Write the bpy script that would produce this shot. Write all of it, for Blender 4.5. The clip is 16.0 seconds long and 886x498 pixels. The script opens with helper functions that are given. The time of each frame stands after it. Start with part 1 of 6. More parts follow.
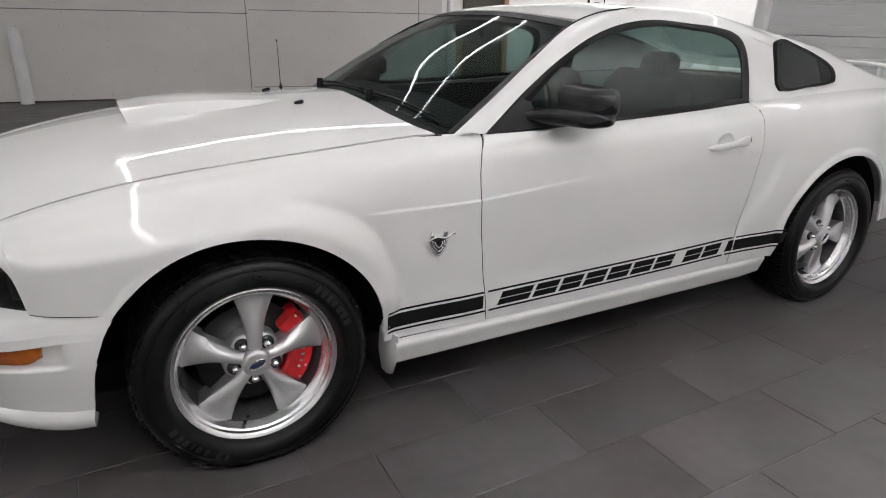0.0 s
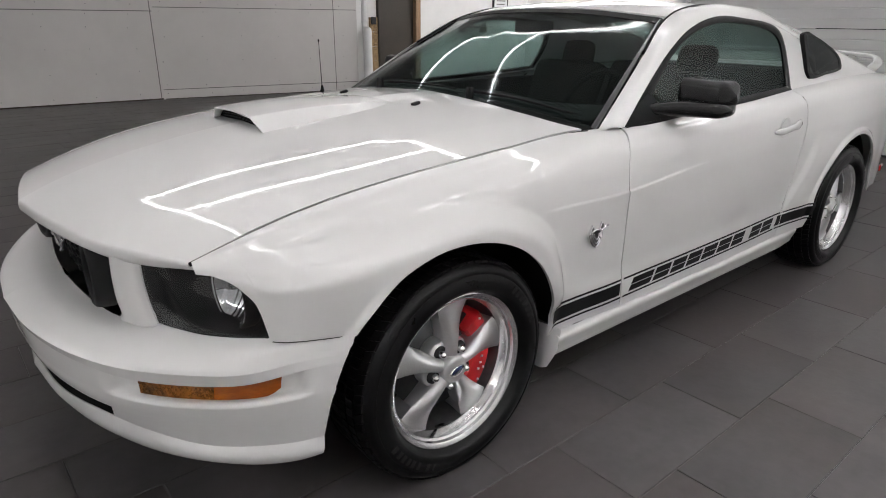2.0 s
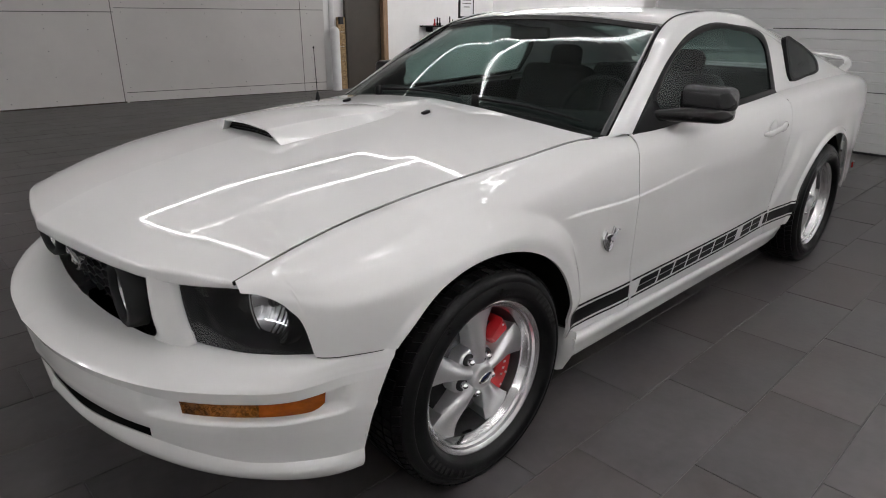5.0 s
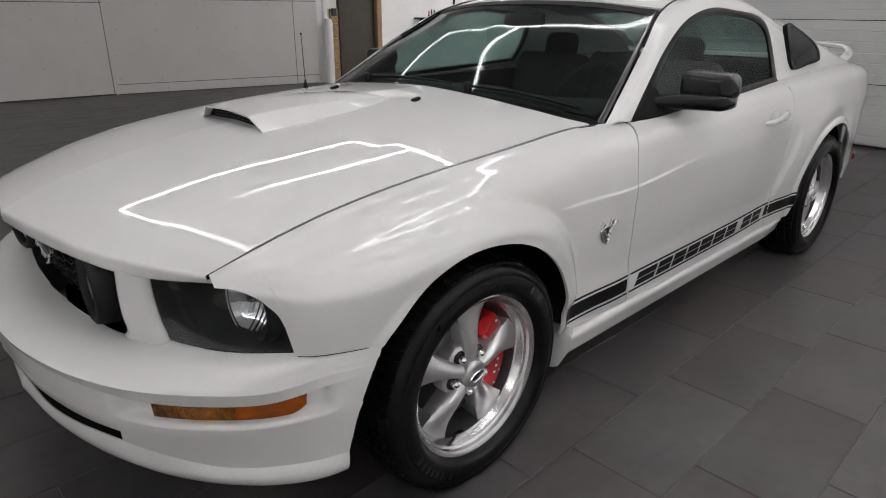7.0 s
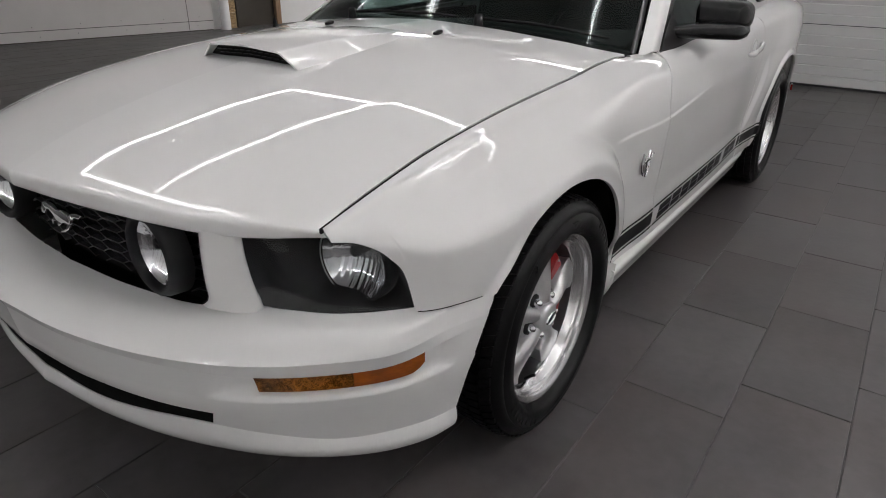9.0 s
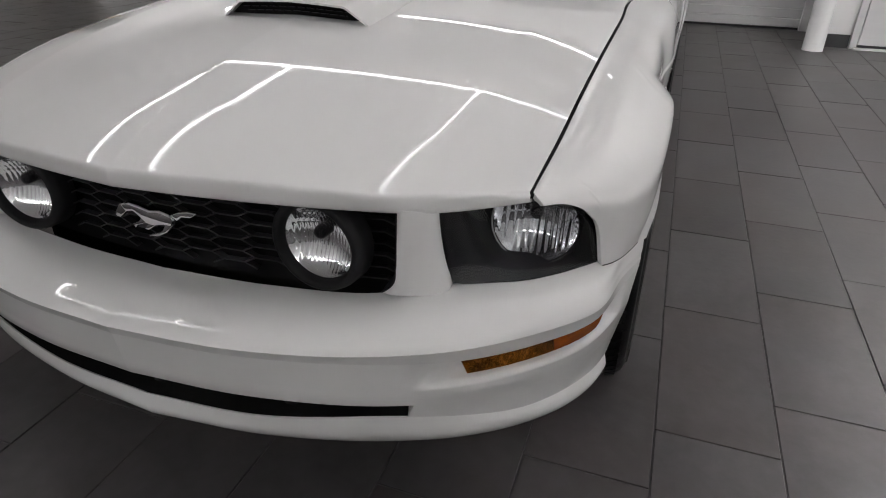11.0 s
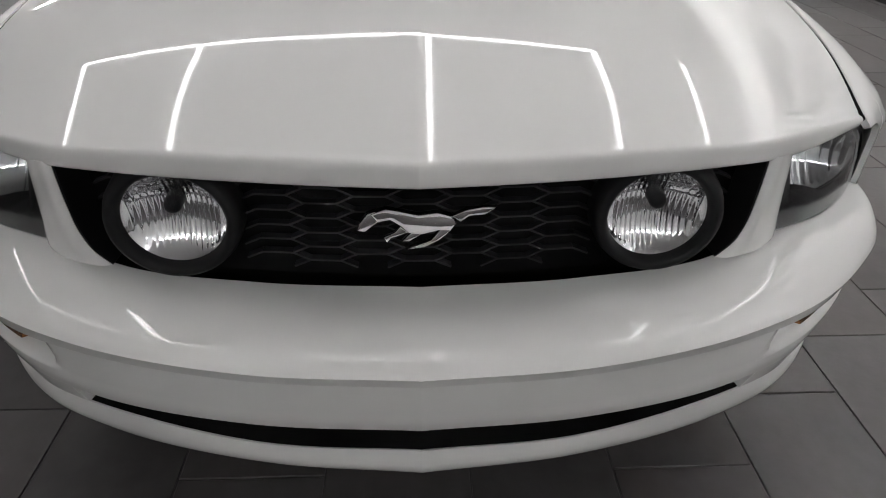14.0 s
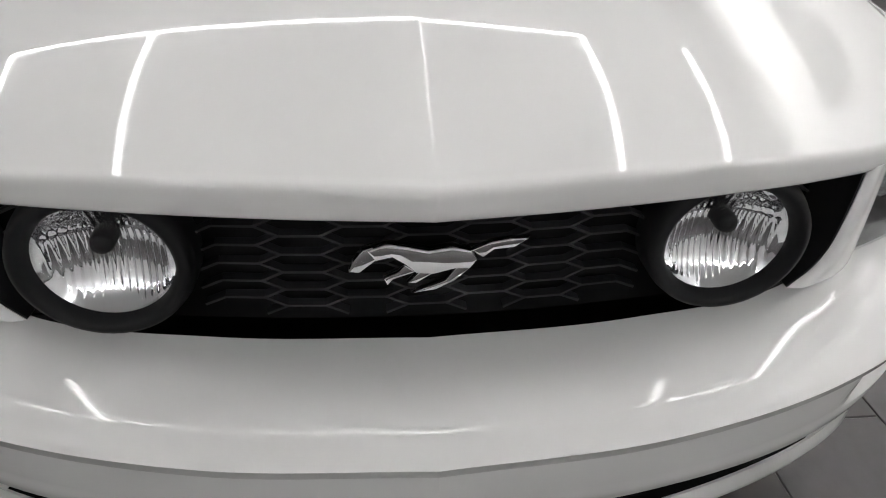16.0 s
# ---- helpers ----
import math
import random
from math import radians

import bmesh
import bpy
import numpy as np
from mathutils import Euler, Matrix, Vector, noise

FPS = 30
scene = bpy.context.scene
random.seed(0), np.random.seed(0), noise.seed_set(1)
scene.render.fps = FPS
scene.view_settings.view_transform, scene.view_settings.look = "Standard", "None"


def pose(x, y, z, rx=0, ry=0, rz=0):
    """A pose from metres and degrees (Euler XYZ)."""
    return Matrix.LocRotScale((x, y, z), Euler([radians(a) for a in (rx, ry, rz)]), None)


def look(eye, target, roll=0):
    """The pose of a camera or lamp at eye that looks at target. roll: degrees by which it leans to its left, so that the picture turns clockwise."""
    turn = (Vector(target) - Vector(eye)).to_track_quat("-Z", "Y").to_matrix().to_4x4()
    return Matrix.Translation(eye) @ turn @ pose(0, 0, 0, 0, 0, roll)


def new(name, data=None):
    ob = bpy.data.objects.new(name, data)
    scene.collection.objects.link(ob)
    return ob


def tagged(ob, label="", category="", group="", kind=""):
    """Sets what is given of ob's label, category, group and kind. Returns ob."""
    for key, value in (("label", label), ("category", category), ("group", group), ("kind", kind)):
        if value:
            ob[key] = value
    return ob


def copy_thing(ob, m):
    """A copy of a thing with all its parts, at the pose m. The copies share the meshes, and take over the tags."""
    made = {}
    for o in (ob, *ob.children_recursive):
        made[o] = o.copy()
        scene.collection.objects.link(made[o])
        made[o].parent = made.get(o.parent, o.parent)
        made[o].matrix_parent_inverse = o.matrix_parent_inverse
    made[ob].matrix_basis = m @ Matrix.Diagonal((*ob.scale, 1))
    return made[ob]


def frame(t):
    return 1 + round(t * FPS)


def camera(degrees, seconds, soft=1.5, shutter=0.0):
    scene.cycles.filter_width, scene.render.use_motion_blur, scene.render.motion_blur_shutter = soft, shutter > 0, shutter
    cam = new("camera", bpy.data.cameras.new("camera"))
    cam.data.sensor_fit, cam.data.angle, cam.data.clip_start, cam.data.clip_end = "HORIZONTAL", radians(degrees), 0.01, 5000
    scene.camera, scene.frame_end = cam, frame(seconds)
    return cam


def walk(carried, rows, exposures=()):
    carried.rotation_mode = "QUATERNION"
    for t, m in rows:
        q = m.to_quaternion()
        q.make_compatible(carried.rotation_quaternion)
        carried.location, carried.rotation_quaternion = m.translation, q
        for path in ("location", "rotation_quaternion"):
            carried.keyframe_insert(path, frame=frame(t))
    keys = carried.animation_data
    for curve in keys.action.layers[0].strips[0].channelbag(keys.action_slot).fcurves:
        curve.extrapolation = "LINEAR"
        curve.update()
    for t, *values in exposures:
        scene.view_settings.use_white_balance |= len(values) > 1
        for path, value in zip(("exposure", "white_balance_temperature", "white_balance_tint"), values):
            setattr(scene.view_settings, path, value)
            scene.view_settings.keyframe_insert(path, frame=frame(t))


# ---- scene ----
cam = camera(70.3, 16.0, soft=1.0)
PATH = [
    (0, (-0.309, -2.547, 1.275), (0.6, -0.899, 0.598), 1.1),
    (0.5, (-0.522, -2.433, 1.275), (0.475, -0.837, 0.6), 0.9),
    (1, (-0.752, -2.33, 1.29), (0.327, -0.789, 0.61), 0.7),
    (1.5, (-0.912, -2.222, 1.294), (0.235, -0.732, 0.612), 0.6),
    (2, (-1.048, -2.064, 1.277), (0.159, -0.625, 0.591), 0.5),
    (2.5, (-1.136, -1.999, 1.297), (0.12, -0.604, 0.608), 0.5),
    (3, (-1.191, -1.998, 1.32), (0.08, -0.617, 0.628), 0.5),
    (3.5, (-1.215, -1.987, 1.331), (0.063, -0.613, 0.641), 0.4),
    (6, (-1.136, -1.94, 1.291), (0.159, -0.584, 0.594), 0.3),
    (6.5, (-1.111, -1.931, 1.279), (0.185, -0.579, 0.579), 0.3),
    (7, (-1.123, -1.907, 1.281), (0.175, -0.56, 0.572), 0.4),
    (7.5, (-1.161, -1.841, 1.255), (0.142, -0.516, 0.517), 0.4),
    (8, (-1.236, -1.733, 1.257), (0.124, -0.509, 0.45), 0.5),
    (8.5, (-1.307, -1.64, 1.255), (0.113, -0.506, 0.42), 0.5),
    (9, (-1.37, -1.5, 1.22), (0.102, -0.445, 0.373), 0.7),
    (9.2, (-1.394, -1.446, 1.216), (0.091, -0.419, 0.356), 0.7),
    (11.3, (-1.656, -0.779, 1.206), (0.011, -0.29, 0.215), 0.8),
    (11.5, (-1.662, -0.706, 1.209), (0.012, -0.27, 0.205), 0.9),
    (12, (-1.693, -0.532, 1.213), (0.001, -0.232, 0.192), 0.8),
    (12.5, (-1.733, -0.351, 1.241), (-0.032, -0.177, 0.204), 0.6),
    (13, (-1.691, -0.208, 1.208), (0.012, -0.136, 0.162), 0.7),
    (13.5, (-1.605, -0.089, 1.163), (0.093, -0.102, 0.106), 0.8),
    (14, (-1.56, 0.002, 1.129), (0.106, -0.077, 0.024), 0.8),
    (14.5, (-1.51, 0.024, 1.041), (0.145, -0.111, -0.074), 1.0),
    (15, (-1.455, 0.037, 0.971), (0.193, -0.117, -0.151), 1.2),
    (15.5, (-1.412, 0.044, 0.999), (0.248, -0.1, -0.107), 0.5),
    (16, (-1.356, 0.045, 1.064), (0.288, -0.129, -0.061), 1.4),
]
EXPOSURE = [(0.0, 0.46, 6520, 12), (2.0, 0.40, 6520, 12), (3.5, 0.22, 6520, 12), (6.0, 0.19, 6520, 12), (8.5, 0.15, 6520, 12), (9.0, 0.13, 6520, 12), (12.5, -0.03, 6520, 12), (13.5, 0.0, 6520, 11), (14.5, 0.41, 6520, 10), (15.0, 0.54, 6520, 10), (16.0, 0.52, 6520, 10)]
walk(cam, [(t, look(eye, target, roll)) for t, eye, target, roll in PATH], exposures=EXPOSURE)

import functools

# ================= world and light =================
world = bpy.data.worlds.new("world")
scene.world = world
world.use_nodes = True
world.node_tree.nodes["Background"].inputs[0].default_value = (0.6, 0.63, 0.7, 1)
world.node_tree.nodes["Background"].inputs[1].default_value = 0.05


# ================= materials =================
def material(name, colour, rough=0.5, metal=0.0, coat=0.0, coat_rough=0.03, spec=0.5, noise_scale=0.0, noise_amount=0.0,
             bump=0.0, bump_scale=60.0, stretch=(1, 1, 1), rough_vary=0.0, island=0.0, object_random=0.0, placed=False):
    m = bpy.data.materials.new(name)
    m.use_nodes = True
    nt = m.node_tree
    b = nt.nodes["Principled BSDF"]
    b.inputs["Base Color"].default_value = (*colour, 1)
    b.inputs["Roughness"].default_value = rough
    b.inputs["Metallic"].default_value = metal
    b.inputs["Coat Weight"].default_value = coat
    b.inputs["Coat Roughness"].default_value = coat_rough
    b.inputs["Specular IOR Level"].default_value = spec
    co = nt.nodes.new("ShaderNodeTexCoord")
    mp = nt.nodes.new("ShaderNodeMapping")
    mp.inputs["Scale"].default_value = stretch
    if placed:
        geo, info = nt.nodes.new("ShaderNodeNewGeometry"), nt.nodes.new("ShaderNodeObjectInfo")
        add = nt.nodes.new("ShaderNodeVectorMath")
        add.operation = "MULTIPLY_ADD"
        add.inputs[1].default_value = (31.0, 17.0, 0.0)
        nt.links.new(info.outputs["Random"], add.inputs[0])
        nt.links.new(geo.outputs["Position"], add.inputs[2])
        nt.links.new(add.outputs[0], mp.inputs["Vector"])
    else:
        nt.links.new(co.outputs["Object"], mp.inputs["Vector"])
    last = None
    if noise_amount or rough_vary:
        n1 = nt.nodes.new("ShaderNodeTexNoise")
        n1.inputs["Scale"].default_value = noise_scale
        n1.inputs["Detail"].default_value = 8
        nt.links.new(mp.outputs[0], n1.inputs["Vector"])
        n2 = nt.nodes.new("ShaderNodeTexNoise")
        n2.inputs["Scale"].default_value = noise_scale * 7.3
        n2.inputs["Detail"].default_value = 4
        nt.links.new(mp.outputs[0], n2.inputs["Vector"])
        mix = nt.nodes.new("ShaderNodeMath")
        mix.operation = "MULTIPLY_ADD"
        mix.inputs[1].default_value = 0.35
        nt.links.new(n2.outputs["Fac"], mix.inputs[0])
        nt.links.new(n1.outputs["Fac"], mix.inputs[2])
        mr = nt.nodes.new("ShaderNodeMapRange")
        mr.inputs["From Min"].default_value = 0.4
        mr.inputs["From Max"].default_value = 0.95
        mr.inputs["To Min"].default_value = 1 - noise_amount
        mr.inputs["To Max"].default_value = 1 + noise_amount
        nt.links.new(mix.outputs[0], mr.inputs["Value"])
        last = mr.outputs[0]
        if rough_vary:
            rr = nt.nodes.new("ShaderNodeMapRange")
            rr.inputs["From Min"].default_value = 0.4
            rr.inputs["From Max"].default_value = 0.95
            rr.inputs["To Min"].default_value = max(0.0, rough - rough_vary)
            rr.inputs["To Max"].default_value = min(1.0, rough + rough_vary)
            nt.links.new(mix.outputs[0], rr.inputs["Value"])
            nt.links.new(rr.outputs[0], b.inputs["Roughness"])
    if object_random or island:
        src = nt.nodes.new("ShaderNodeObjectInfo" if object_random else "ShaderNodeNewGeometry")
        rnd = src.outputs["Random"] if object_random else src.outputs["Random Per Island"]
        amt = object_random or island
        mo = nt.nodes.new("ShaderNodeMapRange")
        mo.inputs["To Min"].default_value = 1 - amt
        mo.inputs["To Max"].default_value = 1 + amt
        nt.links.new(rnd, mo.inputs["Value"])
        if last is not None:
            mm = nt.nodes.new("ShaderNodeMath")
            mm.operation = "MULTIPLY"
            nt.links.new(last, mm.inputs[0])
            nt.links.new(mo.outputs[0], mm.inputs[1])
            last = mm.outputs[0]
        else:
            last = mo.outputs[0]
    if last is not None:
        vm = nt.nodes.new("ShaderNodeVectorMath")
        vm.operation = "SCALE"
        vm.inputs[0].default_value = colour
        nt.links.new(last, vm.inputs["Scale"])
        nt.links.new(vm.outputs[0], b.inputs["Base Color"])
    if bump:
        nb = nt.nodes.new("ShaderNodeTexNoise")
        nb.inputs["Scale"].default_value = bump_scale
        nb.inputs["Detail"].default_value = 6
        nt.links.new(mp.outputs[0], nb.inputs["Vector"])
        bp = nt.nodes.new("ShaderNodeBump")
        bp.inputs["Strength"].default_value = bump
        bp.inputs["Distance"].default_value = 0.01
        nt.links.new(nb.outputs["Fac"], bp.inputs["Height"])
        nt.links.new(bp.outputs[0], b.inputs["Normal"])
    return m


def glass(name, tint, gloss=1.0, rough=0.0):
    """Clear pane: what lies behind it is tinted, the surface mirrors by Fresnel."""
    m = bpy.data.materials.new(name)
    m.use_nodes = True
    nt = m.node_tree
    nt.nodes.remove(nt.nodes["Principled BSDF"])
    out = nt.nodes["Material Output"]
    tr = nt.nodes.new("ShaderNodeBsdfTransparent")
    tr.inputs[0].default_value = (*tint, 1)
    gl = nt.nodes.new("ShaderNodeBsdfGlossy")
    gl.inputs["Roughness"].default_value = rough
    fr = nt.nodes.new("ShaderNodeLayerWeight")
    fr.inputs["Blend"].default_value = 0.5
    pw = nt.nodes.new("ShaderNodeMath")
    pw.operation = "POWER"
    pw.inputs[1].default_value = 5.0
    nt.links.new(fr.outputs["Facing"], pw.inputs[0])
    mu = nt.nodes.new("ShaderNodeMath")
    mu.operation = "MULTIPLY_ADD"
    mu.use_clamp = True
    mu.inputs[1].default_value = 0.96 * gloss
    mu.inputs[2].default_value = 0.04 * gloss
    mx = nt.nodes.new("ShaderNodeMixShader")
    nt.links.new(pw.outputs[0], mu.inputs[0])
    nt.links.new(mu.outputs[0], mx.inputs[0])
    nt.links.new(tr.outputs[0], mx.inputs[1])
    nt.links.new(gl.outputs[0], mx.inputs[2])
    nt.links.new(mx.outputs[0], out.inputs["Surface"])
    return m


def glow(name, colour, strength):
    m = bpy.data.materials.new(name)
    m.use_nodes = True
    nt = m.node_tree
    nt.nodes.remove(nt.nodes["Principled BSDF"])
    em = nt.nodes.new("ShaderNodeEmission")
    em.inputs[0].default_value = (*colour, 1)
    em.inputs[1].default_value = strength
    nt.links.new(em.outputs[0], nt.nodes["Material Output"].inputs["Surface"])
    return m


PAINT = material("white_paint", (0.765, 0.765, 0.762), 0.55, coat=1.0, coat_rough=0.012, spec=0.15, noise_scale=3, noise_amount=0.015)
BLACK_TRIM = material("black_trim", (0.006, 0.006, 0.0065), 0.40, spec=0.16, noise_scale=30, noise_amount=0.2, bump=0.08, bump_scale=900)
GLOSS_BLACK = material("gloss_black", (0.008, 0.008, 0.009), 0.12, coat=0.5)
MIRROR_BLACK = material("mirror_black", (0.008, 0.008, 0.0088), 0.24, spec=0.36, noise_scale=40, noise_amount=0.2, rough_vary=0.05)
DECAL = material("black_decal", (0.006, 0.006, 0.0065), 0.5, spec=0.12)
PITCH = material("pitch_black", (0.006, 0.006, 0.0064), 0.9, spec=0.1)
MESH_BLACK = material("grille_mesh", (0.020, 0.020, 0.022), 0.5, spec=0.4)
GRILLE_BLACK = material("grille_black", (0.010, 0.010, 0.011), 0.55, spec=0.22)
RUBBER = material("tyre_rubber", (0.005, 0.005, 0.0053), 0.36, spec=0.17, noise_scale=18, noise_amount=0.35, bump=0.06, bump_scale=300, rough_vary=0.12)
RUBBER_MARK = material("raised_rubber", (0.013, 0.013, 0.013), 0.5, spec=0.3)
ALLOY = material("silver_alloy", (0.62, 0.62, 0.63), 0.30, metal=0.75, coat=0.5, noise_scale=300, noise_amount=0.08)
POLISHED = material("machined_lip", (0.80, 0.80, 0.81), 0.20, metal=0.95)
CHROME = material("chrome", (0.86, 0.865, 0.88), 0.07, metal=1.0)
# dark grey holds the shade behind the spokes
BARREL = material("inner_barrel", (0.11, 0.11, 0.113), 0.34, metal=0.7, noise_scale=40, noise_amount=0.2)
STEEL = material("brake_steel", (0.040, 0.040, 0.043), 0.45, metal=0.6, noise_scale=40, noise_amount=0.2)
NUT_SHADE = material("nut_hole_shade", (0.03, 0.03, 0.032), 0.5, metal=0.4)
RED = material("red_caliper_paint", (0.52, 0.012, 0.016), 0.28, coat=0.6, noise_scale=25, noise_amount=0.08)
WHITE_MARK = material("white_mark", (0.75, 0.75, 0.75), 0.4)
BLUE_OVAL = material("dark_blue_enamel", (0.01, 0.02, 0.07), 0.2, coat=0.6)
AMBER = material("amber_lens", (0.27, 0.062, 0.003), 0.10, coat=1.0, noise_scale=16, noise_amount=0.35, stretch=(1, 1, 3))
AMBER_DARK = material("amber_reflector", (0.34, 0.115, 0.008), 0.16, metal=0.85, coat=0.6, noise_scale=5, noise_amount=0.8, stretch=(2.0, 2.0, 1), bump=1.0, bump_scale=13)
REFLECTOR = material("lamp_reflector", (0.84, 0.845, 0.86), 0.045, metal=1.0)
HOUSING = material("lamp_housing", (0.010, 0.010, 0.011), 0.45, spec=0.25)
INTERIOR = material("dark_interior", (0.010, 0.0105, 0.011), 0.6, spec=0.2, noise_scale=20, noise_amount=0.2)
LEATHER = material("charcoal_leather", (0.012, 0.012, 0.0125), 0.6, spec=0.2, noise_scale=15, noise_amount=0.2)
HEADLINER = material("grey_headliner", (0.22, 0.22, 0.21), 0.9, noise_scale=60, noise_amount=0.1)
UNDERSIDE = material("underbody_black", (0.006, 0.006, 0.006), 0.85, spec=0.12)
LINER = material("arch_liner", (0.006, 0.006, 0.006), 0.8, spec=0.15, bump=0.2, bump_scale=80)
WINDSCREEN = glass("windscreen_glass", (0.64, 0.715, 0.70), 0.75)
SIDE_GLASS = glass("side_glass", (0.70, 0.79, 0.77), 0.5)
CLEAR = glass("clear_lens", (0.96, 0.965, 0.97), 0.6)
LAMP_COVER = glass("headlamp_cover", (0.93, 0.935, 0.94), 1.0)
DARK_GLASS = material("dark_quarter_glass", (0.010, 0.0135, 0.0135), 0.04, spec=0.3)
TAIL_RED = material("tail_red", (0.3, 0.01, 0.01), 0.15, coat=1)


# ================= curves and sheets =================
def hermite(t, p, q):
    """Smooth interpolation of the values p at the knots t, at q."""
    t, p, q = np.asarray(t, float), np.asarray(p, float), np.asarray(q, float)
    h = np.diff(t)
    flat = p.ndim == 1
    if flat:
        p = p[:, None]
    d = np.diff(p, axis=0) / h[:, None]
    m = np.empty_like(p)
    m[0], m[-1] = d[0], d[-1]
    if len(t) > 2:
        m[1:-1] = (d[:-1] * h[1:, None] + d[1:] * h[:-1, None]) / (h[1:] + h[:-1])[:, None]
    i = np.clip(np.searchsorted(t, q) - 1, 0, len(t) - 2)
    s = (q - t[i]) / h[i]
    s = s[..., None]
    hh = h[i][..., None]
    r = ((1 + 2 * s) * (1 - s) ** 2 * p[i] + s * (1 - s) ** 2 * hh * m[i] + s * s * (3 - 2 * s) * p[i + 1]
         + s * s * (s - 1) * hh * m[i + 1])
    return r[..., 0] if flat else r


def fn(*pairs):
    a = np.array(pairs, float)
    s0, s1 = (a[1, 1] - a[0, 1]) / (a[1, 0] - a[0, 0]), (a[-1, 1] - a[-2, 1]) / (a[-1, 0] - a[-2, 0])

    def value(x):
        x = np.asarray(x, float)
        q = np.clip(x, a[0, 0], a[-1, 0])
        return hermite(a[:, 0], a[:, 1], q) + np.minimum(x - a[0, 0], 0) * s0 + np.maximum(x - a[-1, 0], 0) * s1
    return value


def soft(f, wide):
    """The function f, rounded over the given width, so that its curvature runs smoothly."""
    k = np.linspace(-2.2, 2.2, 13)
    g = np.exp(-k * k / 2)
    g /= g.sum()
    return lambda x: sum(gi * f(np.asarray(x, float) + ki * wide) for gi, ki in zip(g, k))


def chord(p):
    return np.r_[0, np.cumsum(np.linalg.norm(np.diff(np.asarray(p, float), axis=0), axis=1))]


def line(pts, n, lo=0.0, hi=1.0):
    """n points along the smooth curve through pts, from the fraction lo to hi of its length."""
    p = np.asarray(pts, float)
    s = chord(p)
    fine = hermite(s, p, np.linspace(0, s[-1], 40 * len(p)))
    c = chord(fine)
    return np.stack([np.interp(np.linspace(lo, hi, n) * c[-1], c, fine[:, k]) for k in range(p.shape[1])], 1)


def loft(curves, nv):
    c = np.stack(curves)                                   # k, nu, 3
    if len(c) == 2:
        s = np.linspace(0, 1, nv)[None, :, None]
        return c[0][:, None] * (1 - s) + c[1][:, None] * s
    d = np.linalg.norm(np.diff(c, axis=0), axis=2).mean(1)
    t = np.r_[0, np.cumsum(np.maximum(d, 1e-6))]
    k, nu, _ = c.shape
    r = hermite(t, c.reshape(k, -1), np.linspace(0, t[-1], nv))
    return r.reshape(nv, nu, 3).transpose(1, 0, 2)


def step(a, b, x):
    s = np.clip((np.asarray(x, float) - a) / (b - a), 0, 1)
    return s * s * (3 - 2 * s)


def left(p):
    """Car points are written (x, half width, z); this gives the left side of the car."""
    return np.asarray(p, float) * np.array([1, -1, 1])


FLIP = np.array([1, -1, 1])
HEART = np.array([1.3, 0, 0.55])


def link(name, me, mat, parent, label=""):
    me.materials.append(mat)
    ob = new(name, me)
    ob.parent = parent
    if label:
        tagged(ob, label)
    return ob


def normals(P):
    du = np.gradient(P, axis=0)
    dv = np.gradient(P, axis=1)
    n = np.cross(du, dv)
    return n / np.maximum(np.linalg.norm(n, axis=2, keepdims=True), 1e-9)


def sheet(name, P, mat, parent, thick=0.006, label="", heart=HEART, wrap=False):
    """A panel of real thickness over the grid of points P; its thickness grows towards the heart of the thing."""
    nu, nv, _ = P.shape
    n = normals(P)
    if ((P - heart) * n).sum(2).mean() < 0:
        P = P[::-1]
        n = normals(P)
    inner = P - n * thick
    verts = np.concatenate([P.reshape(-1, 3), inner.reshape(-1, 3)])
    idx = np.arange(nu * nv).reshape(nu, nv)
    q = np.stack([idx[:-1, :-1], idx[1:, :-1], idx[1:, 1:], idx[:-1, 1:]], -1).reshape(-1, 4)
    faces = [tuple(f) for f in q.tolist()]
    smooth = len(faces)
    o = nu * nv
    faces += [tuple(f[::-1]) for f in (q + o).tolist()]
    smooth = len(faces)
    ring = list(idx[:, 0]) + list(idx[-1, 1:]) + list(idx[-2::-1, -1]) + list(idx[0, -2:0:-1])
    for a, b in zip(ring, ring[1:] + ring[:1]):
        faces.append((int(b), int(a), int(a + o), int(b + o)))
    me = bpy.data.meshes.new(name)
    me.from_pydata(verts.tolist(), [], faces)
    me.polygons.foreach_set("use_smooth", [i < smooth for i in range(len(faces))])
    me.update()
    border = {tuple(sorted((int(a), int(b)))) for a, b in zip(ring, ring[1:] + ring[:1])}
    border |= {(a + o, b + o) for a, b in border}
    ends = np.empty(2 * len(me.edges), int)
    me.edges.foreach_get("vertices", ends)
    pairs = np.sort(ends.reshape(-1, 2), axis=1)
    me.edges.foreach_set("use_edge_sharp", [tuple(p) in border for p in pairs.tolist()])
    return link(name, me, mat, parent, label)


def both(name, P, mat, parent, thick=0.006, label=""):
    """The same panel on the left and on the right of the car."""
    return sheet(name, P, mat, parent, thick, label), sheet(name, (P * FLIP)[::-1], mat, parent, thick, label)


def part(name, bm, mat, parent, label="", smooth=True):
    me = bpy.data.meshes.new(name)
    bmesh.ops.recalc_face_normals(bm, faces=bm.faces)
    bm.to_mesh(me)
    bm.free()
    me.polygons.foreach_set("use_smooth", [smooth] * len(me.polygons))
    me.update()
    return link(name, me, mat, parent, label)


def sharpen(ob, degrees=35):
    """Smooth shading that breaks at edges sharper than the angle."""
    bm = bmesh.new()
    bm.from_mesh(ob.data)
    for e in bm.edges:
        e.smooth = not (len(e.link_faces) == 2 and e.calc_face_angle(0) > radians(degrees))
    bm.to_mesh(ob.data)
    bm.free()
    return ob


